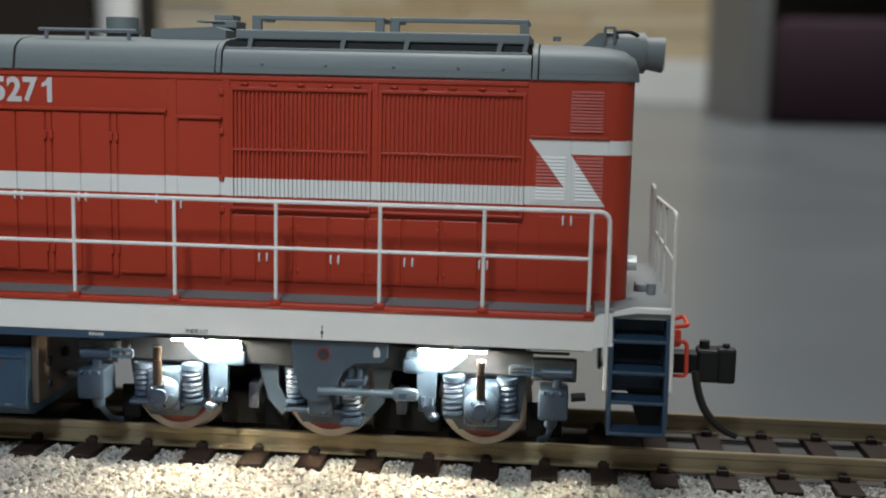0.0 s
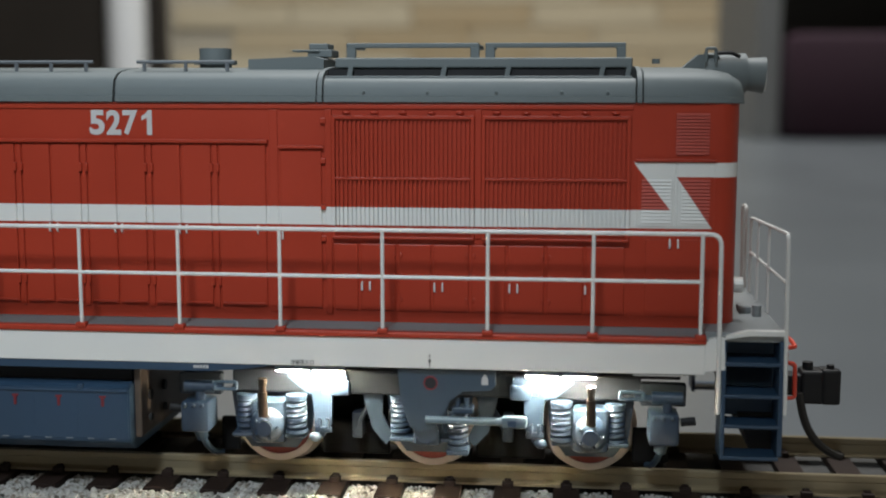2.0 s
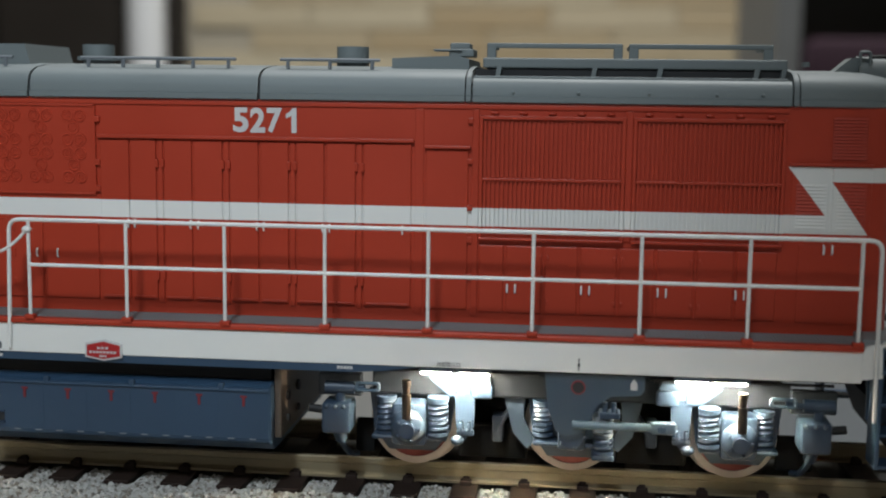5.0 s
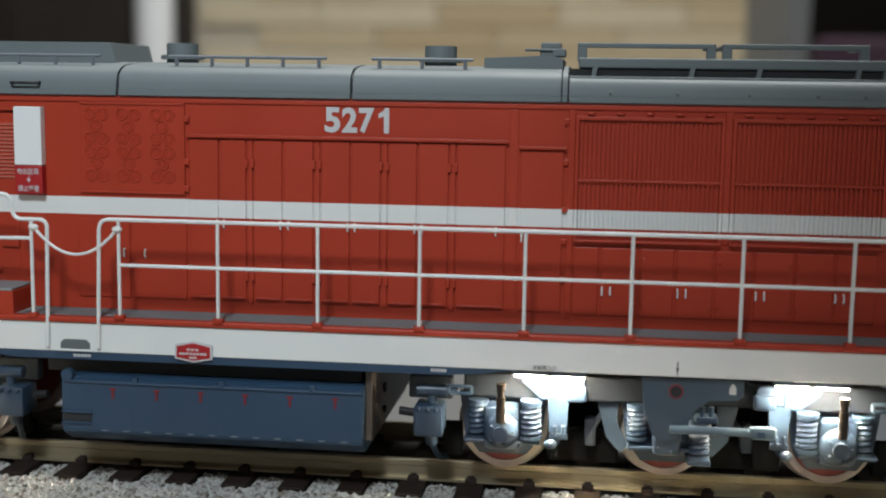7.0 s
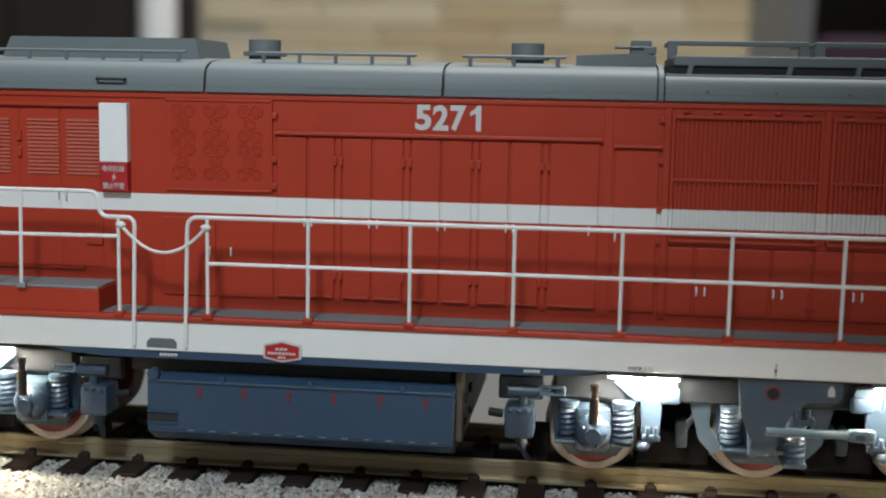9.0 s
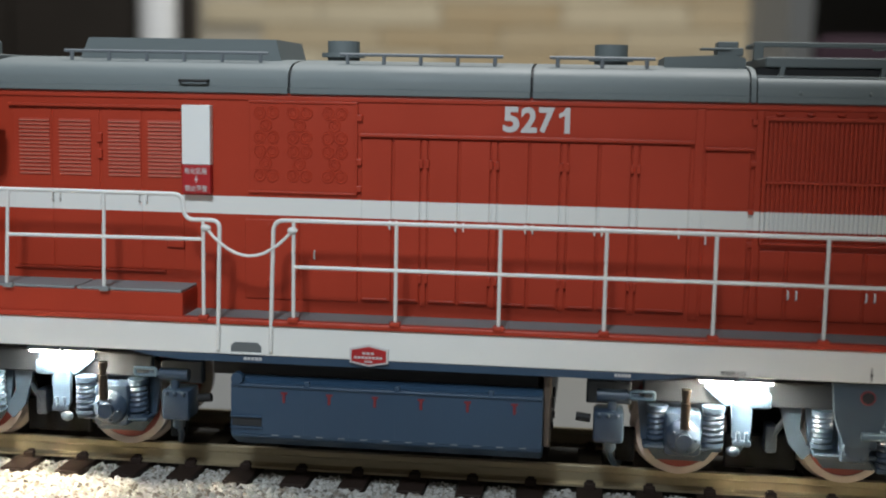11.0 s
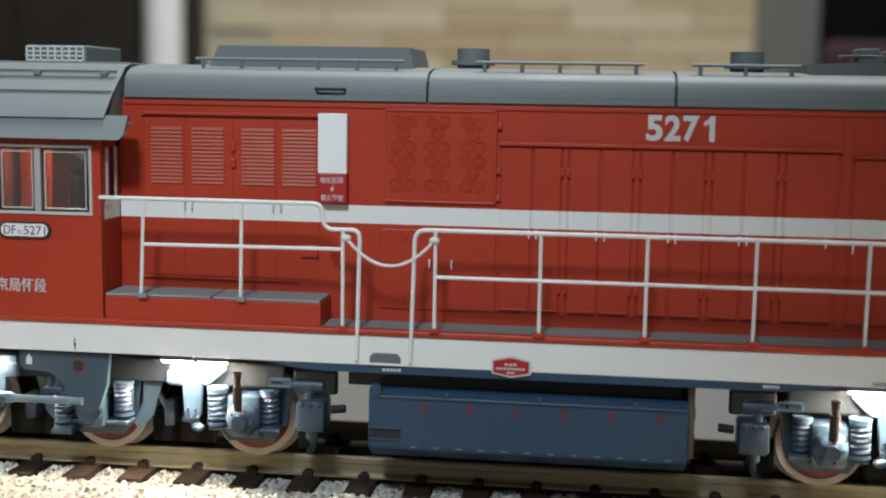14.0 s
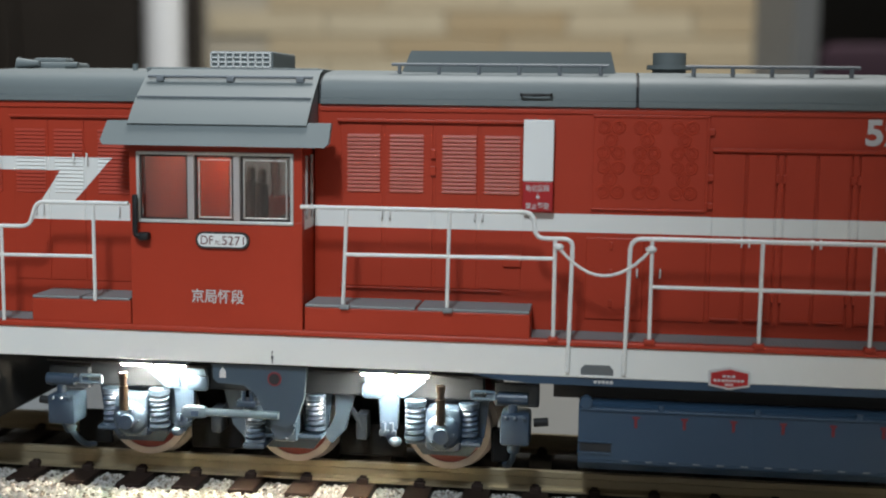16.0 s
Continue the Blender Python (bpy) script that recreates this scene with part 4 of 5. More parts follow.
        part("seat", s, seat_dark, c, "dark driver's seat", True)
    # Added panel; its orange stands in for the glow seen through the middle pane.
    part("glow_panel", boxed(-99.6, -94.9, -2.3, -1.7, 20.5, 44.0, bevel=0.2), window_glow, c, "orange-red panel for the glow behind the middle window")
    part("cab_ceiling", boxed(-101.3, -81.3, -17.5, 17.5, 45.4, 45.8), interior_red, c)


clear_plastic = material("clear_frame_plastic", (0.42, 0.38, 0.37), 0.25, metal=0.2)
plate_ink = material("plate_ink", (0.12, 0.03, 0.03), 0.5, bump=0)
window_glow = material("window_glow_orange", (0.55, 0.075, 0.025), 0.45)
interior_red = material("interior_red", (0.33, 0.10, 0.075), 0.5)


def step_boxes():
    for x0, x1 in ((-80.2, -52.4), (-115.6, -102.5)):
        b = part("step_box", boxed(x0, x1, -19.3, -13.2, 19.4, 22.5, bevel=0.15), red_paint, loco, "red raised step with a grey tread")
        mid = (x0 + x1) / 2
        for a, c in ((x0 + 0.1, mid - 0.15), (mid + 0.15, x1 - 0.1)):
            part("tread", boxed(a, c, -19.4, -13.3, 22.5, 22.85, bevel=0.12), deck_grey, b)


R = 0.235


def handrails():
    for s in (-1, 1):
        y = s * AY
        g = part("handrail", tube(bmesh.new(), bent([(-41.1, y - s * 0.0, 15.6), (-40.7, y, 32.0), (65.45, y, 32.0), (65.6, y, 10.4)], 1.4), R + 0.03), white_paint, loco, "white handrail", True)
        part("middle_rail", tube(bmesh.new(), [(-38.2, y, 26.3), (63.3, y, 26.3)], R), white_paint, g, "", True)
        for x in (-38.2, -25.5, -12.9, -0.3, 12.45, 25.15, 37.95, 50.55, 63.3):
            p = part("handrail_post", tube(bmesh.new(), [(x, y, 31.9), (x, y, 19.5)], R), white_paint, g, "", True)
            b = bmesh.new()
            box(b, x - 0.65, x + 0.65, y - 0.5, y + 0.5, 19.4, 20.0, bevel=0.12)
            part("post_foot", b, red_paint, loco)
        g = part("handrail", tube(bmesh.new(), bent([(-47.8, y, 15.6), (-47.5, y, 31.75), (-51.9, y, 31.75), (-52.3, y, 34.85), (-80.6, y, 34.85)], 1.1), R + 0.03), white_paint, loco, "white handrail with an upward step", True)
        part("middle_rail", tube(bmesh.new(), [(-49.6, y, 29.35), (-75.1, y, 29.15)], R), white_paint, g, "", True)
        for x, z0, z1 in ((-49.6, 19.5, 31.6), (-62.4, 22.6, 34.7), (-75.1, 22.6, 34.7)):
            d = max(0.0, (-55 - x) * 0.012)
            part("handrail_post", tube(bmesh.new(), [(x + d, y, z1), (x - d, y, z0)], R), white_paint, g, "", True)
            part("post_foot", boxed(x - 0.6, x + 0.6, y - 0.45, y + 0.45, z0 - 0.2, z0 + 0.4, bevel=0.12), red_paint if z0 < 20 else deck_grey, loco)
        g = part("handrail", tube(bmesh.new(), bent([(-102.5, y, 34.75), (-114.6, y, 34.7), (-115.5, y, 31.6), (-132.0, y, 31.4)], 1.1), R + 0.03), white_paint, loco, "white handrail with a downward step", True)
        part("middle_rail", tube(bmesh.new(), [(-107.1, y, 28.0), (-132.0, y, 27.8)], R), white_paint, g, "", True)
        for x, z0, z1 in ((-107.1, 22.4, 34.6), (-119.3, 19.5, 31.5), (-131.8, 19.5, 31.4)):
            part("handrail_post", tube(bmesh.new(), [(x, y, z1), (x, y, z0)], R), white_paint, g, "", True)
        # chain across the doorway
        pts = []
        for k in range(13):
            u = k / 12
            pts.append((-49.2 + 10.9 * u, y - s * 0.2 + s * 0.4, 30.8 - 3.3 * (1 - (2 * u - 1) ** 2)))
        ch = part("chain", tube(bmesh.new(), pts, 0.2, 6), white_paint, loco, "white safety chain across the gap", True)
        for p in (pts[0], pts[-1]):
            part("chain_end", ball(bmesh.new(), p, 0.55, 1.2, 0.8, 0.8), white_paint, ch, "", True)


def end_rails():
    e = part("end_rail", tube(bmesh.new(), bent([(73.5, -19.2, 10.4), (73.2, -19.2, 32.1), (73.4, 11.5, 30.9), (73.4, 11.5, 20.2)], 1.0), R), white_paint, loco, "white end railing", True)
    part("end_mid_rail", tube(bmesh.new(), [(73.3, -19.2, 26.2), (73.4, 11.5, 26.0)], R * 0.8), white_paint, e, "", True)
    for y in (-5.0, 4.0):
        part("end_post", tube(bmesh.new(), [(73.3, y, 31.4), (73.3, y, 20.2)], R * 0.8), white_paint, e, "", True)
    part("end_rail", tube(bmesh.new(), bent([(73.5, 19.2, 10.4), (73.2, 19.2, 32.1), (73.3, 15.5, 32.0), (73.3, 15.5, 20.2)], 1.0), R), white_paint, loco, "", True)


def end_platform():
    b = bmesh.new()
    prism_y(b, [(63.9, 15.4), (63.9, 18.75), (64.5, 19.5), (66.2, 19.7), (66.4, 15.7)], -19.25, -18.4)
    part("sill_end", b, white_paint, loco)
    # Plain dark block added to hide bright floor under the far end.
    part("dark_end_block", boxed(-134, -121.5, -18.4, 18.4, 6.0, 14.6, bevel=0.3), dark_shade, loco)
    part("end_deck", boxed(64.0, 73.4, -18.6, 18.6, 19.0, 20.2, bevel=0.15), deck_grey, loco, "grey end platform")
    b = bmesh.new()
    prism_y(b, [(66.2, 19.4), (66.4, 19.9), (69.0, 20.5), (73.4, 20.5), (73.4, 19.9), (69.2, 19.9)], -19.3, -18.3)
    part("platform_edge", b, white_paint, loco)
    part("buffer_beam", boxed(70.2, 73.4, -12.5, 12.5, 10.0, 19.2, bevel=0.2), red_paint, loco, "red buffer beam")
    for s in (-1, 1):
        part("step_backing", boxed(66.0, 73.0, *sorted((s * 13.0, s * 13.6)), 9.2, 19.0), blue_paint, loco)
        st = part("step_ladder", boxed(66.0, 66.5, *sorted((s * 19.2, s * 14.6)), 4.6, 19.2, bevel=0.1), blue_paint, loco, "blue boarding steps")
        part("ladder_side", boxed(72.7, 73.3, *sorted((s * 19.2, s * 14.6)), 5.2, 19.2, bevel=0.1), blue_paint, st)
        for i, (z, y0) in enumerate(((16.2, 15.8), (12.3, 16.8), (8.6, 17.6), (4.7, 18.0))):
            part("step", boxed(66.3, 72.9, *sorted((s * 19.4, s * (y0 - 2.4))), z, z + 0.45, bevel=0.1), blue_paint, st)
            if i < 2:
                part("riser", boxed(66.5, 72.7, *sorted((s * (y0 - 2.2), s * (y0 - 2.6))), z - 3.2, z), blue_paint, st)
    part("coupler_bracket", boxed(69.5, 74.5, -3.2, 3.2, 8.2, 11.2, bevel=0.3), black_paint, loco)
    b = bmesh.new()
    box(b, 73.5, 79.0, -1.5, 1.5, 8.4, 11.2, bevel=0.3)
    box(b, 78.6, 81.6, -2.2, 1.4, 7.4, 11.9, bevel=0.4)
    box(b, 81.2, 83.7, -2.4, -0.6, 7.4, 12.2, bevel=0.4)
    box(b, 81.4, 83.3, 0.6, 2.2, 7.8, 11.8, bevel=0.4)
    cyl(b, (79.6, -0.6, 11.6), (79.6, -0.6, 12.9), 0.7)
    cyl(b, (82.4, -1.4, 12.0), (82.4, -1.4, 12.7), 0.5)
    part("coupler", b, black_paint, loco, "black knuckle coupler")
    b = bmesh.new()
    pts = [(78.4, -2, 9.0), (78.8, -2, 6.0), (79.4, -1.8, 3.2), (81.4, -1.4, 1.0), (84.4, -1, 0.0)]
    fine = []
    for k in range(21):
        u = k / 20
        p = Vector((0, 0, 0))
        for i, c in enumerate(pts):
            p += math.comb(4, i) * u ** i * (1 - u) ** (4 - i) * Vector(c)
        fine.append(p)
    part("brake_hose", tube(b, fine, 0.55, 8), hose_black, loco, "black hanging brake hose", True)
    b = bmesh.new()
    tube(b, bent([(73.4, -10, 10.2), (76.3, -10, 10.2), (76.2, -10, 14.6), (73.4, -10, 15.0)], 0.5), 0.28, 6)
    box(b, 73.3, 75.6, -9, -6, 13.6, 16.0, bevel=0.4)
    tube(b, bent([(73.4, -6, 16.2), (76.0, -6, 17.2), (76.4, -9, 16.6), (73.4, -10, 16.4)], 0.5), 0.28, 6)
    part("uncoupling_lever", b, bright_red, loco, "red uncoupling lever", True)
    # snow plough plate
    b = bmesh.new()
    prism_y(b, [(68.5, 9.5), (73.6, 9.5), (72.6, 3.4), (70.8, 3.4)], -15, 15)
    part("plough", b, dark_shade, loco)
    b = bmesh.new()
    box(b, 69.6, 71.2, -6, -3, 20.1, 21.2, bevel=0.3)
    cyl(b, (71.6, -7.5, 20.1), (71.6, -7.5, 21.6), 0.6, 12)
    part("deck_valve", b, deck_grey, loco)


bright_red = material("bright_red_paint", (0.62, 0.06, 0.03), 0.4)
WHEELS = []


def wheel(x):
    """One wheelset, turning about its axle."""
    b = bmesh.new()
    cyl(b, (0, -9.2, 0), (0, 9.2, 0), 0.9, 12)
    ws = part("wheelset", b, steel, loco, "wheelset with red discs and white tyre rims", at=(x, 0, 5.5))
    for s in (-1, 1):
        b = bmesh.new()
        cyl(b, (0, s * 7.2, 0), (0, s * 10.1, 0), 4.9, 40)
        part("wheel_disc", b, wheel_red, ws, "", True)
        b = bmesh.new()
        ring = []
        n = 48
        prof = [(4.6, s * 10.25), (5.5, s * 10.2), (5.55, s * 8.1), (6.2, s * 7.7), (6.2, s * 7.2), (4.6, s * 7.2)]
        rows = [[b.verts.new((r * math.cos(2 * math.pi * k / n), y, r * math.sin(2 * math.pi * k / n))) for k in range(n)] for r, y in prof]
        rows.append(rows[0])
        for p, q in zip(rows, rows[1:]):
            for k in range(n):
                b.faces.new((p[k], p[(k + 1) % n], q[(k + 1) % n], q[k]))
        part("tyre", b, tyre_white, ws, "", True)
        b = bmesh.new()
        for k in range(6):
            a = math.pi * k / 3
            cyl(b, (3.4 * math.cos(a), s * 10.0, 3.4 * math.sin(a)), (3.4 * math.cos(a), s * 10.2, 3.4 * math.sin(a)), 0.6, 10)
        part("wheel_bolts", b, wheel_red, ws)
    WHEELS.append(ws)


def coil(x, y, z0, z1, r, mat, parent):
    b = bmesh.new()
    turns = 6
    pts = [(x + r * math.cos(2 * math.pi * turns * u), y + r * math.sin(2 * math.pi * turns * u), z0 + (z1 - z0) * u) for u in [k / (turns * 12) for k in range(turns * 12 + 1)]]
    tube(b, pts, 0.34, 6)
    cyl(b, (x, y, z0 - 0.1), (x, y, z1 + 0.1), r * 0.62, 12)
    sp = part("coil_spring", b, mat, parent, "", True)
    b = bmesh.new()
    cyl(b, (x, y, z1), (x, y, z1 + 0.5), r + 0.35, 16)
    cyl(b, (x, y, z0 - 0.5), (x, y, z0), r + 0.35, 16)
    part("spring_cap", b, bogie_paint, parent, "", True)


def bogie(f):
    """f maps the distance from the middle of the locomotive to x; both ends are mirror images."""
    def bx(a, b):
        return sorted((f(a), f(b)))

    ax = [36.5, 56.9, 77.3]
    # The beam's colour is darkened where lamp light should not reach it.
    fr = part("bogie", boxed(*bx(31.5, 83.5), -14.4, -13.4, 10.3, 13.4, bevel=0.25), beam_shade, loco, "blue-grey three-axle bogie")
    part("far_frame", boxed(*bx(31.5, 83.5), 13.8, 15.2, 8.5, 13.4, bevel=0.25), shade_black, fr)
    part("frame_top", boxed(*bx(33, 82.5), -14.2, -8.0, 12.4, 13.6), bogie_shaded, fr)
    part("gearbox", boxed(*bx(38, 76), -6, 6, 4.0, 13.0, bevel=0.5), shade_black, fr)
    for a in ax:
        wheel(f(a))
    # bright end plates where the lamps sit
    for a, b in ((38.6, 46.6), (67.6, 75.6)):
        inner = b if a < 50 else a
        d = -1 if a < 50 else 1
        m = bmesh.new()
        o = [(inner, 10.5), (inner, 12.9), (inner + d * 0.5, 13.5), (inner + d * 7.6, 13.5), (inner + d * 7.6, 12.6), (inner + d * 5.6, 10.9), (inner + d * 5.0, 10.5)]
        prism_y(m, [(f(x), z) for x, z in o], -15.3, -14.5)
        plate = part("lamp_plate", m, bogie_paint, fr)
        part("brake_cylinder", boxed(*bx(inner - d * 0.4, inner + d * 2.4), -15.8, -14.6, 10.3, 12.3, bevel=0.45), bogie_paint, plate, "", True)
        m = bmesh.new()
        prism_y(m, [(f(inner + d * 3.2), 10.6), (f(inner + d * 3.6), 13.5), (f(inner + d * 4.0), 13.5), (f(inner + d * 3.9), 10.6)], -15.8, -15.2)
        cyl(m, (f(inner + d * 5.2), -15.6, 12.5), (f(inner + d * 5.2), -15.1, 12.5), 0.45, 12)
        part("gusset", m, bogie_paint, plate)
    for i, a in enumerate(ax):
        # horn guides, axle box and springs; brake shoes beside the tread
        inward = 1 if i == 0 else -1
        b = bmesh.new()
        o = [(a - 5.6, 10.6), (a - 4.9, 5.2), (a - 3.0, 2.6), (a + 3.0, 2.6), (a + 4.9, 5.2), (a + 5.6, 10.6)]
        prism_y(b, [(f(x), z) for x, z in o], -12.9, -12.2)
        part("horn_plate", b, bogie_paint, fr)
        b = bmesh.new()
        if i == 1:
            box(b, *bx(a - 1.7, a + 1.7), -16.6, -12.8, 4.4, 8.6, bevel=0.5)
            cyl(b, (f(a), -17.3, 6.5), (f(a), -16, 6.5), 1.5, 20)
        else:
            box(b, *bx(a - 2.3, a + 2.3), -16.4, -12.8, 4.0, 9.6, bevel=0.7)
            ball(b, (f(a), -16.3, 6.6), 2.3, 1, 0.62, 1)
            cyl(b, (f(a), -18.3, 6.5), (f(a), -17, 6.5), 0.95, 18)
        part("axle_box", b, bogie_paint, fr, "", True)
        for k in range(5):
            an = 2 * math.pi * k / 5
            part("bolt", ball(bmesh.new(), (f(a) + 1.5 * math.cos(an), -17.5 if i != 1 else -17.2, 6.5 + 1.5 * math.sin(an)), 0.22), bogie_paint, fr)
        if i == 1:
            coil(f(a - 3.6), -14.2, 6.2, 9.8, 1.0, spring_steel, fr)
            coil(f(a + 3.9), -15.8, 4.6, 8.6, 1.0, spring_steel, fr)
            part("spring_seat", boxed(*bx(a + 2.5, a + 5.3), -17.0, -12.6, 3.4, 4.1, bevel=0.2), bogie_paint, fr)
        else:
            coil(f(a - inward * 3.1), -14.6, 5.6, 9.6, 0.95, spring_steel, fr)
            coil(f(a + inward * 3.6), -15.5, 6.0, 9.9, 1.05, spring_steel, fr)
        part("spring_plank", boxed(*bx(a - 4.8, a + 4.8), -16.0, -13.2, 4.7, 5.3, bevel=0.25), bogie_paint, fr)
        if i != 1:
            b = bmesh.new()
            cyl(b, (f(a), -18.6, 8.2), (f(a), -18.6, 11.4), 0.58, 14)
            cyl(b, (f(a), -18.6, 11.3), (f(a), -18.6, 12.4), 0.42, 14)
            cyl(b, (f(a), -18.6, 12.3), (f(a), -18.6, 13.1), 0.55, 14)
            part("damper", b, bronze, fr, "bronze vertical damper", True)
            # pale drop arm with a brake block on the inner side
            c = a + inward * 7.0
            b = bmesh.new()
            prism_y(b, [(f(c - 1.3), 11), (f(c + 1.3), 11), (f(c + 1.1), 6.6), (f(c), 4.8), (f(c - 1.1), 6.6)], -15.6, -14.8)
            arm = part("drop_arm", b, bogie_paint, fr)
            b = bmesh.new()
            for q in (-0.6, 0.4):
                box(b, *bx(c + q, c + q + 0.45), -16.3, -15.5, 6.2, 7.4, bevel=0.1)
            box(b, *bx(c - 1.0, c + 1.2), -16.0, -15.5, 5.6, 6.4, bevel=0.15)
            ball(b, (f(c - inward * 0.9), -15.9, 5.0), 0.65, 1.3, 1, 1)
            part("brake_hanger", b, bogie_paint, arm, "", True)
    for c, d in ((ax[1] - 7.2, 1), (ax[1] + 7.4, -1)):
        b = bmesh.new()
        prism_y(b, [(f(c - d * 1.6), 11), (f(c + d * 1.3), 11), (f(c + d * 1.1), 7.6), (f(c + d * 2.6), 4.6), (f(c + d * 1.6), 3.6), (f(c - d * 0.2), 5.6)], -13.5, -12.9)
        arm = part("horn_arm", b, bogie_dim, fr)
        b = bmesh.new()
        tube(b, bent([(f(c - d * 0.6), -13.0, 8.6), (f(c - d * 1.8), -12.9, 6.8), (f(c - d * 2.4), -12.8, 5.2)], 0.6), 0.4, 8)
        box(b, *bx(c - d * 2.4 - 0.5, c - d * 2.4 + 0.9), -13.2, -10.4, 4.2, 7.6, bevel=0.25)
        part("brake_shoe", b, bogie_shaded, arm, "", True)
    # Added blocks between the wheels; they keep lamp light off the inner bed.
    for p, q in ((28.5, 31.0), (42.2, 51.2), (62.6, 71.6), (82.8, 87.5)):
        part("shade_block", boxed(*bx(p, q), -9.6, -8.8, 1.0, 5.6, bevel=0.3), shade_black, fr)
    b = bmesh.new()
    tube(b, [(f(29), -17.3, 14.1), (f(52.8), -17.3, 14.1)], 0.22, 6)
    tube(b, [(f(66.2), -17.3, 14.1), (f(88), -17.3, 14.1)], 0.22, 6)
    for k in range(14):
        q = 66.8 + k * 0.36
        box(b, *bx(q, q + 0.2), -17.7, -17.2, 13.75, 14.1)
    part("air_pipe", b, black_paint, fr)
    # centre bracket with a round hole and the traction rod
    b = bmesh.new()
    o = [(53.5, 14.6), (65.6, 14.6), (65.6, 12.8), (65.0, 12.2), (61.6, 12.0), (60.0, 10.8), (58.8, 8.2), (57.9, 7.2), (56.2, 6.8), (55.0, 7.4), (53.9, 10.5)]
    prism_y(b, [(f(x), z) for x, z in o], -18.3, -17.4)
    br = part("centre_bracket", b, blue_grey, fr, "blue-grey bracket with a red-ringed hole")
    part("hole_ring", cyl(bmesh.new(), (f(57.6), -18.4, 13.0), (f(57.6), -18.2, 13.0), 0.9, 20), dull_red, br)
    # Dark disc stands in for the shade inside the hole.
    part("hole", cyl(bmesh.new(), (f(57.6), -18.45, 13.0), (f(57.6), -18.2, 13.0), 0.7, 20), dark_shade, br)
    b = bmesh.new()
    prism_y(b, [(f(63.9), 12.9), (f(64.7), 12.9), (f(64.7), 13.7), (f(64.3), 14.3), (f(63.9), 13.7)], -18.36, -18.28)
    part("white_mark", b, letter_white, br)
    b = bmesh.new()
    tube(b, [(f(57.0), -18.6, 8.4), (f(66.8), -18.6, 8.4)], 0.5, 10)
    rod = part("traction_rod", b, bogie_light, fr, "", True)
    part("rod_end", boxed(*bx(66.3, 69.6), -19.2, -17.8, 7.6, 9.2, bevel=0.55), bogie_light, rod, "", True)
    part("rod_pin", boxed(*bx(67.2, 68.2), -19.3, -19.1, 8.0, 8.7), blue_paint, rod)
    b = bmesh.new()
    box(b, *bx(60.2, 62.8), -17.8, -15.5, 9.0, 9.8, bevel=0.15)
    for q in (60.9, 62.0):
        cyl(b, (f(q), -17.2, 9.6), (f(q), -17.2, 11.0), 0.32, 10)
    part("rod_bracket", b, bogie_paint, fr)
    # sand boxes with nozzles at both ends
    for a, d in ((27.4, -1), (86.2, 1)):
        b = bmesh.new()
        box(b, *bx(a - 1.85, a + 1.85), -17.8, -13.4, 5.6, 9.6, bevel=0.5)
        sb = part("sand_box", b, bogie_paint, fr, "", True)
        b = bmesh.new()
        for q in (-1.2, -0.1, 1.0):
            ball(b, (f(a + q), -17.9, 9.2), 0.3)
        part("bolt", b, bogie_paint, sb, "", True)
        b = bmesh.new()
        cyl(b, (f(a), -16, 5.8), (f(a - d * 0.3), -15.4, 4.4), 0.8, 10)
        tube(b, bent([(f(a - d * 0.2), -15.6, 4.8), (f(a - d * 0.4), -14, 3.0), (f(a - d * 1.0), -12.6, 1.6), (f(a - d * 1.6), -11, 1.2)], 0.8), 0.42, 8)
        part("sand_nozzle", b, bogie_paint, sb, "", True)
        b = bmesh.new()
        cyl(b, (f(a - 1.5), -16.5, 11.4), (f(a + 2.2), -16.5, 11.4), 0.8, 14)
        cyl(b, (f(a - d * 1.0), -16.8, 11.3), (f(a - d * 3.6), -16.8, 11.6), 0.4, 10)
        cyl(b, (f(a + 0.4), -16.4, 9.6), (f(a + 0.4), -16.4, 10.8), 0.6, 10)
        part("valve", b, bogie_paint, sb, "", True)
        b = bmesh.new()
        tube(b, bent([(f(a - d * 2.6), -17.2, 11.3), (f(a - d * 2.6), -17.2, 12.2), (f(a - d * 5.4), -17.2, 12.2), (f(a - d * 5.4), -17.2, 11.3), (f(a - d * 2.6), -17.2, 11.3)], 0.25), 0.22, 6)
        part("link", b, bogie_light, sb, "", True)
        part("bracket_arm", boxed(*bx(a - 2.8, a + 2.8), -15.0, -13.6, 9.9, 12.8, bevel=0.25), bogie_shaded, fr)
        b = bmesh.new()
        cyl(b, (f(a + d * 2.2), -15.0, 8.0), (f(a + d * 4.0), -15.0, 8.2), 0.55, 10)
        part("pipe_end", b, black_paint, sb)
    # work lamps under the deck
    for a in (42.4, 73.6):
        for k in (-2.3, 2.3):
            # Paler holder stands in for glow; shield added to block sideways lamp light.
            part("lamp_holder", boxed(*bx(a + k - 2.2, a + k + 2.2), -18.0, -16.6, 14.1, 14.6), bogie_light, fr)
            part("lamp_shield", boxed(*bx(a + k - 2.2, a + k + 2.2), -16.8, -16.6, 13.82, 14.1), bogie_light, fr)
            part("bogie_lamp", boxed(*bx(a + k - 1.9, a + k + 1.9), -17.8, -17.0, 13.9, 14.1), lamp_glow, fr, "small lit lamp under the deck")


# Bogie blue darkened: shade under the deck is put into these three colours.
bogie_shaded = material("bogie_shaded", (0.018, 0.024, 0.034), 0.6, vary=0.2, spec=0.25)
beam_shade = material("bogie_beam_shade", (0.008, 0.011, 0.016), 0.6, vary=0.15, spec=0.2)
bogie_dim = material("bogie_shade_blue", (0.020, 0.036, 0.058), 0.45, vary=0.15)
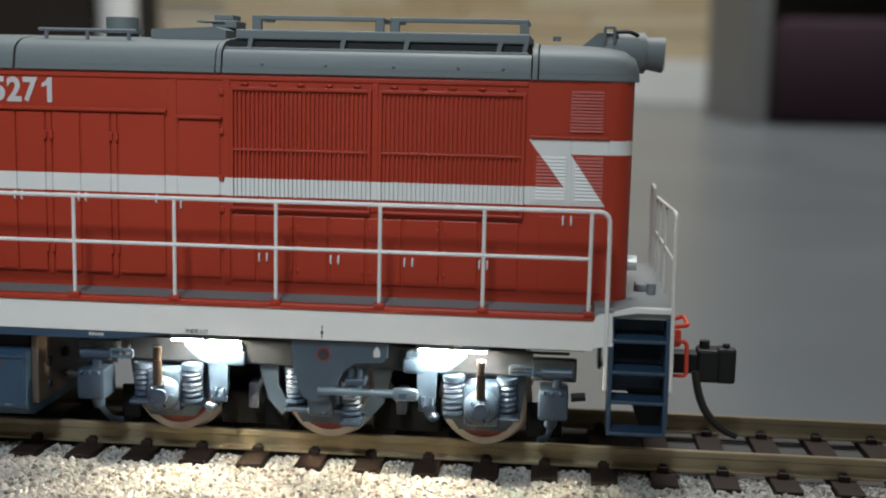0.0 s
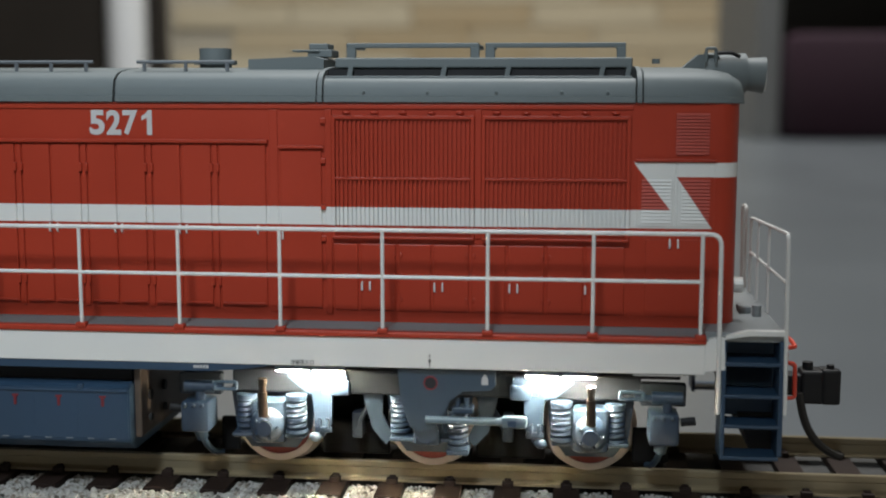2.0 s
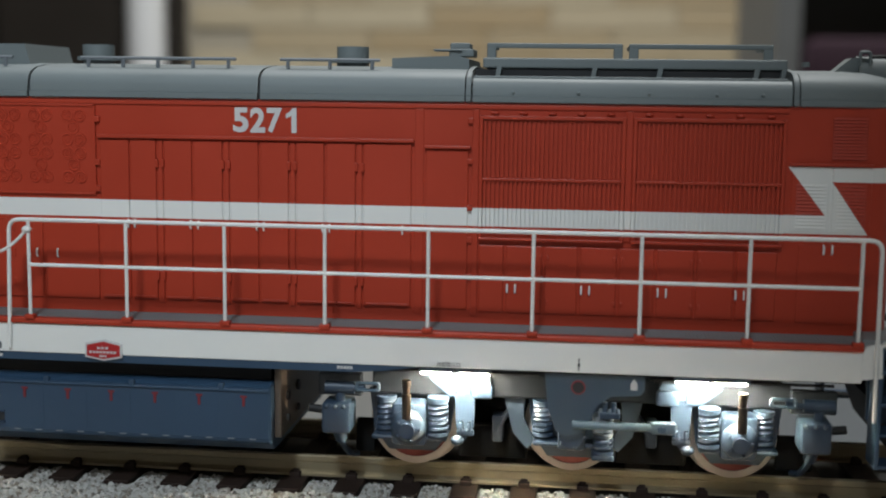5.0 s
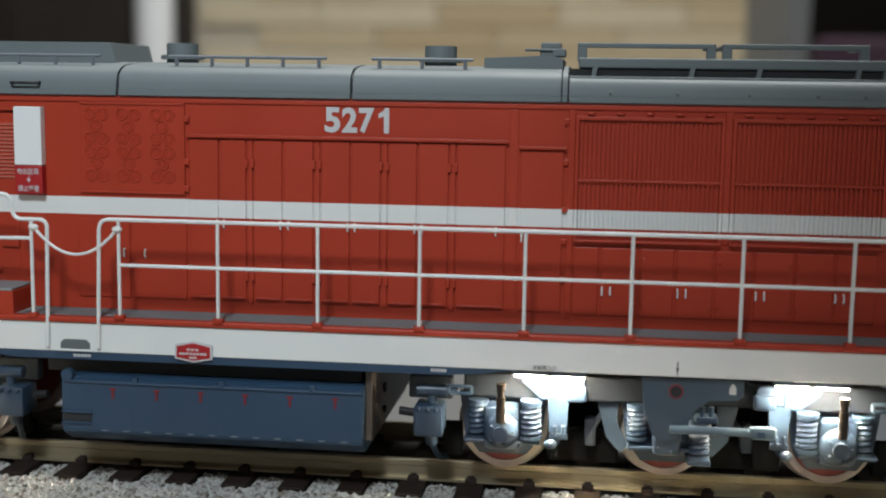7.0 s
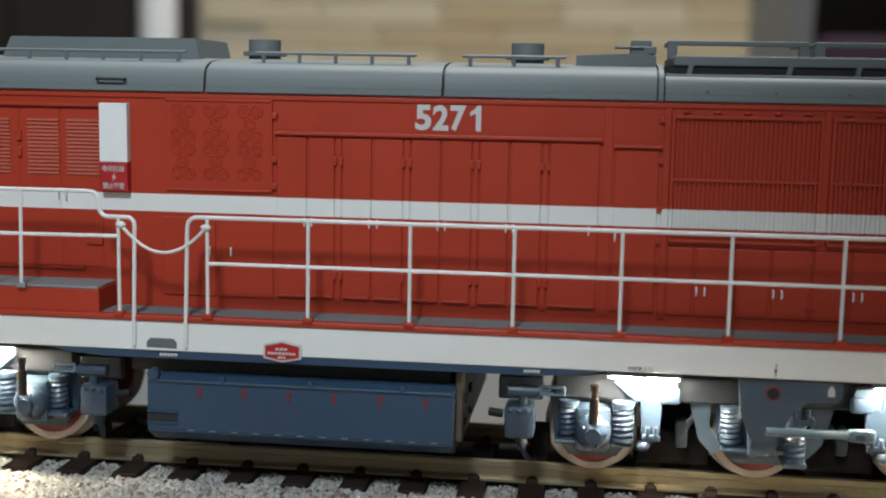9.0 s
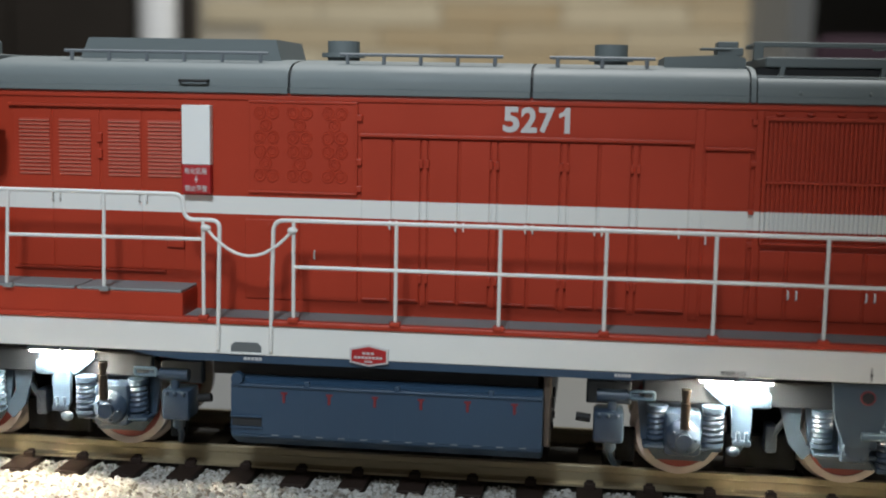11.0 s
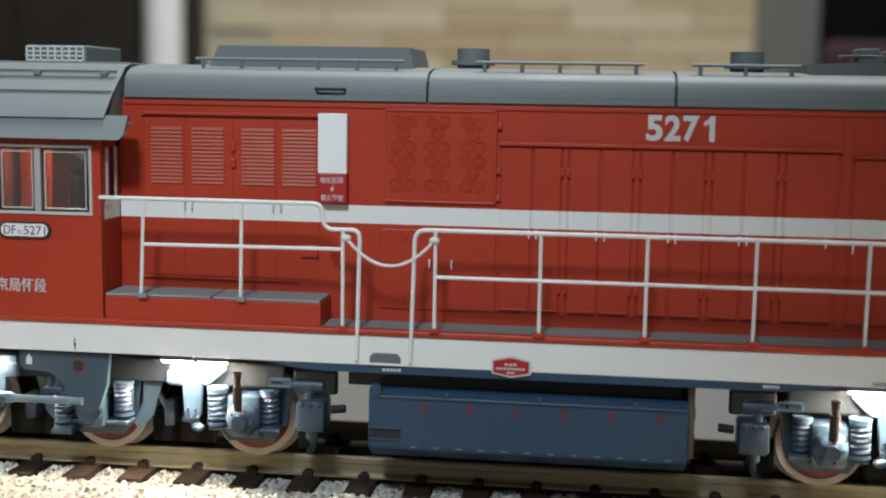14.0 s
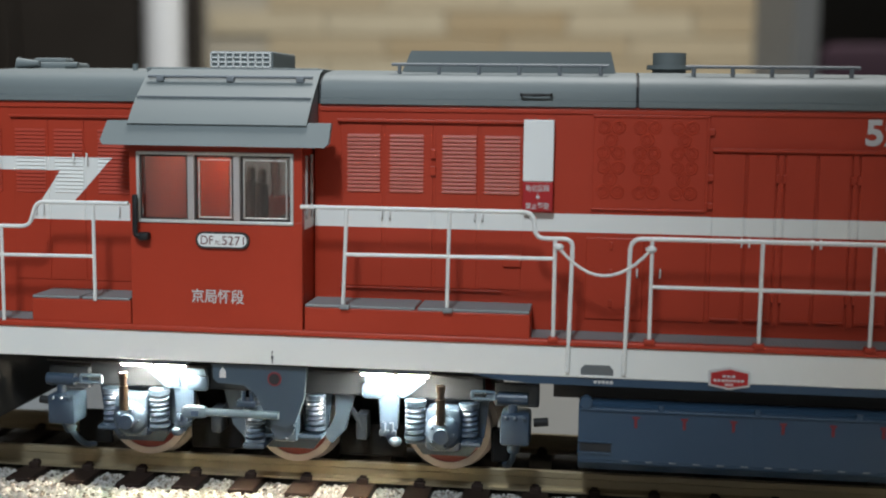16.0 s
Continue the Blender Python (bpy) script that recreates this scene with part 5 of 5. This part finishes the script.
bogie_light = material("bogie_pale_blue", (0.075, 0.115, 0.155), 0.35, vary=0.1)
blue_grey = material("bracket_blue_grey", (0.036, 0.060, 0.088), 0.4, vary=0.12)

hood()
roof()
underframe()
cab()
step_boxes()
handrails()
end_rails()
end_platform()
bogie(lambda d: MID + d)
bogie(lambda d: MID - d)


# ---- what moves ----
def travel_at(t):
    for (a, u), (b, v) in zip(TRAVEL, TRAVEL[1:]):
        if a <= t <= b:
            return u + (v - u) * (t - a) / (b - a)
    return TRAVEL[-1][1]


def motions():
    walk(loco, [(t, pose(s * MM, 0, 0)) for t, s in TRAVEL])
    times = [k * 0.5 for k in range(33)]
    for w in WHEELS:
        x, y, z = w.location
        walk(w, [(t, pose(x, y, z, 0, math.degrees((travel_at(t) - TRAVEL[0][1]) / 5.5), 0)) for t in times])


motions()
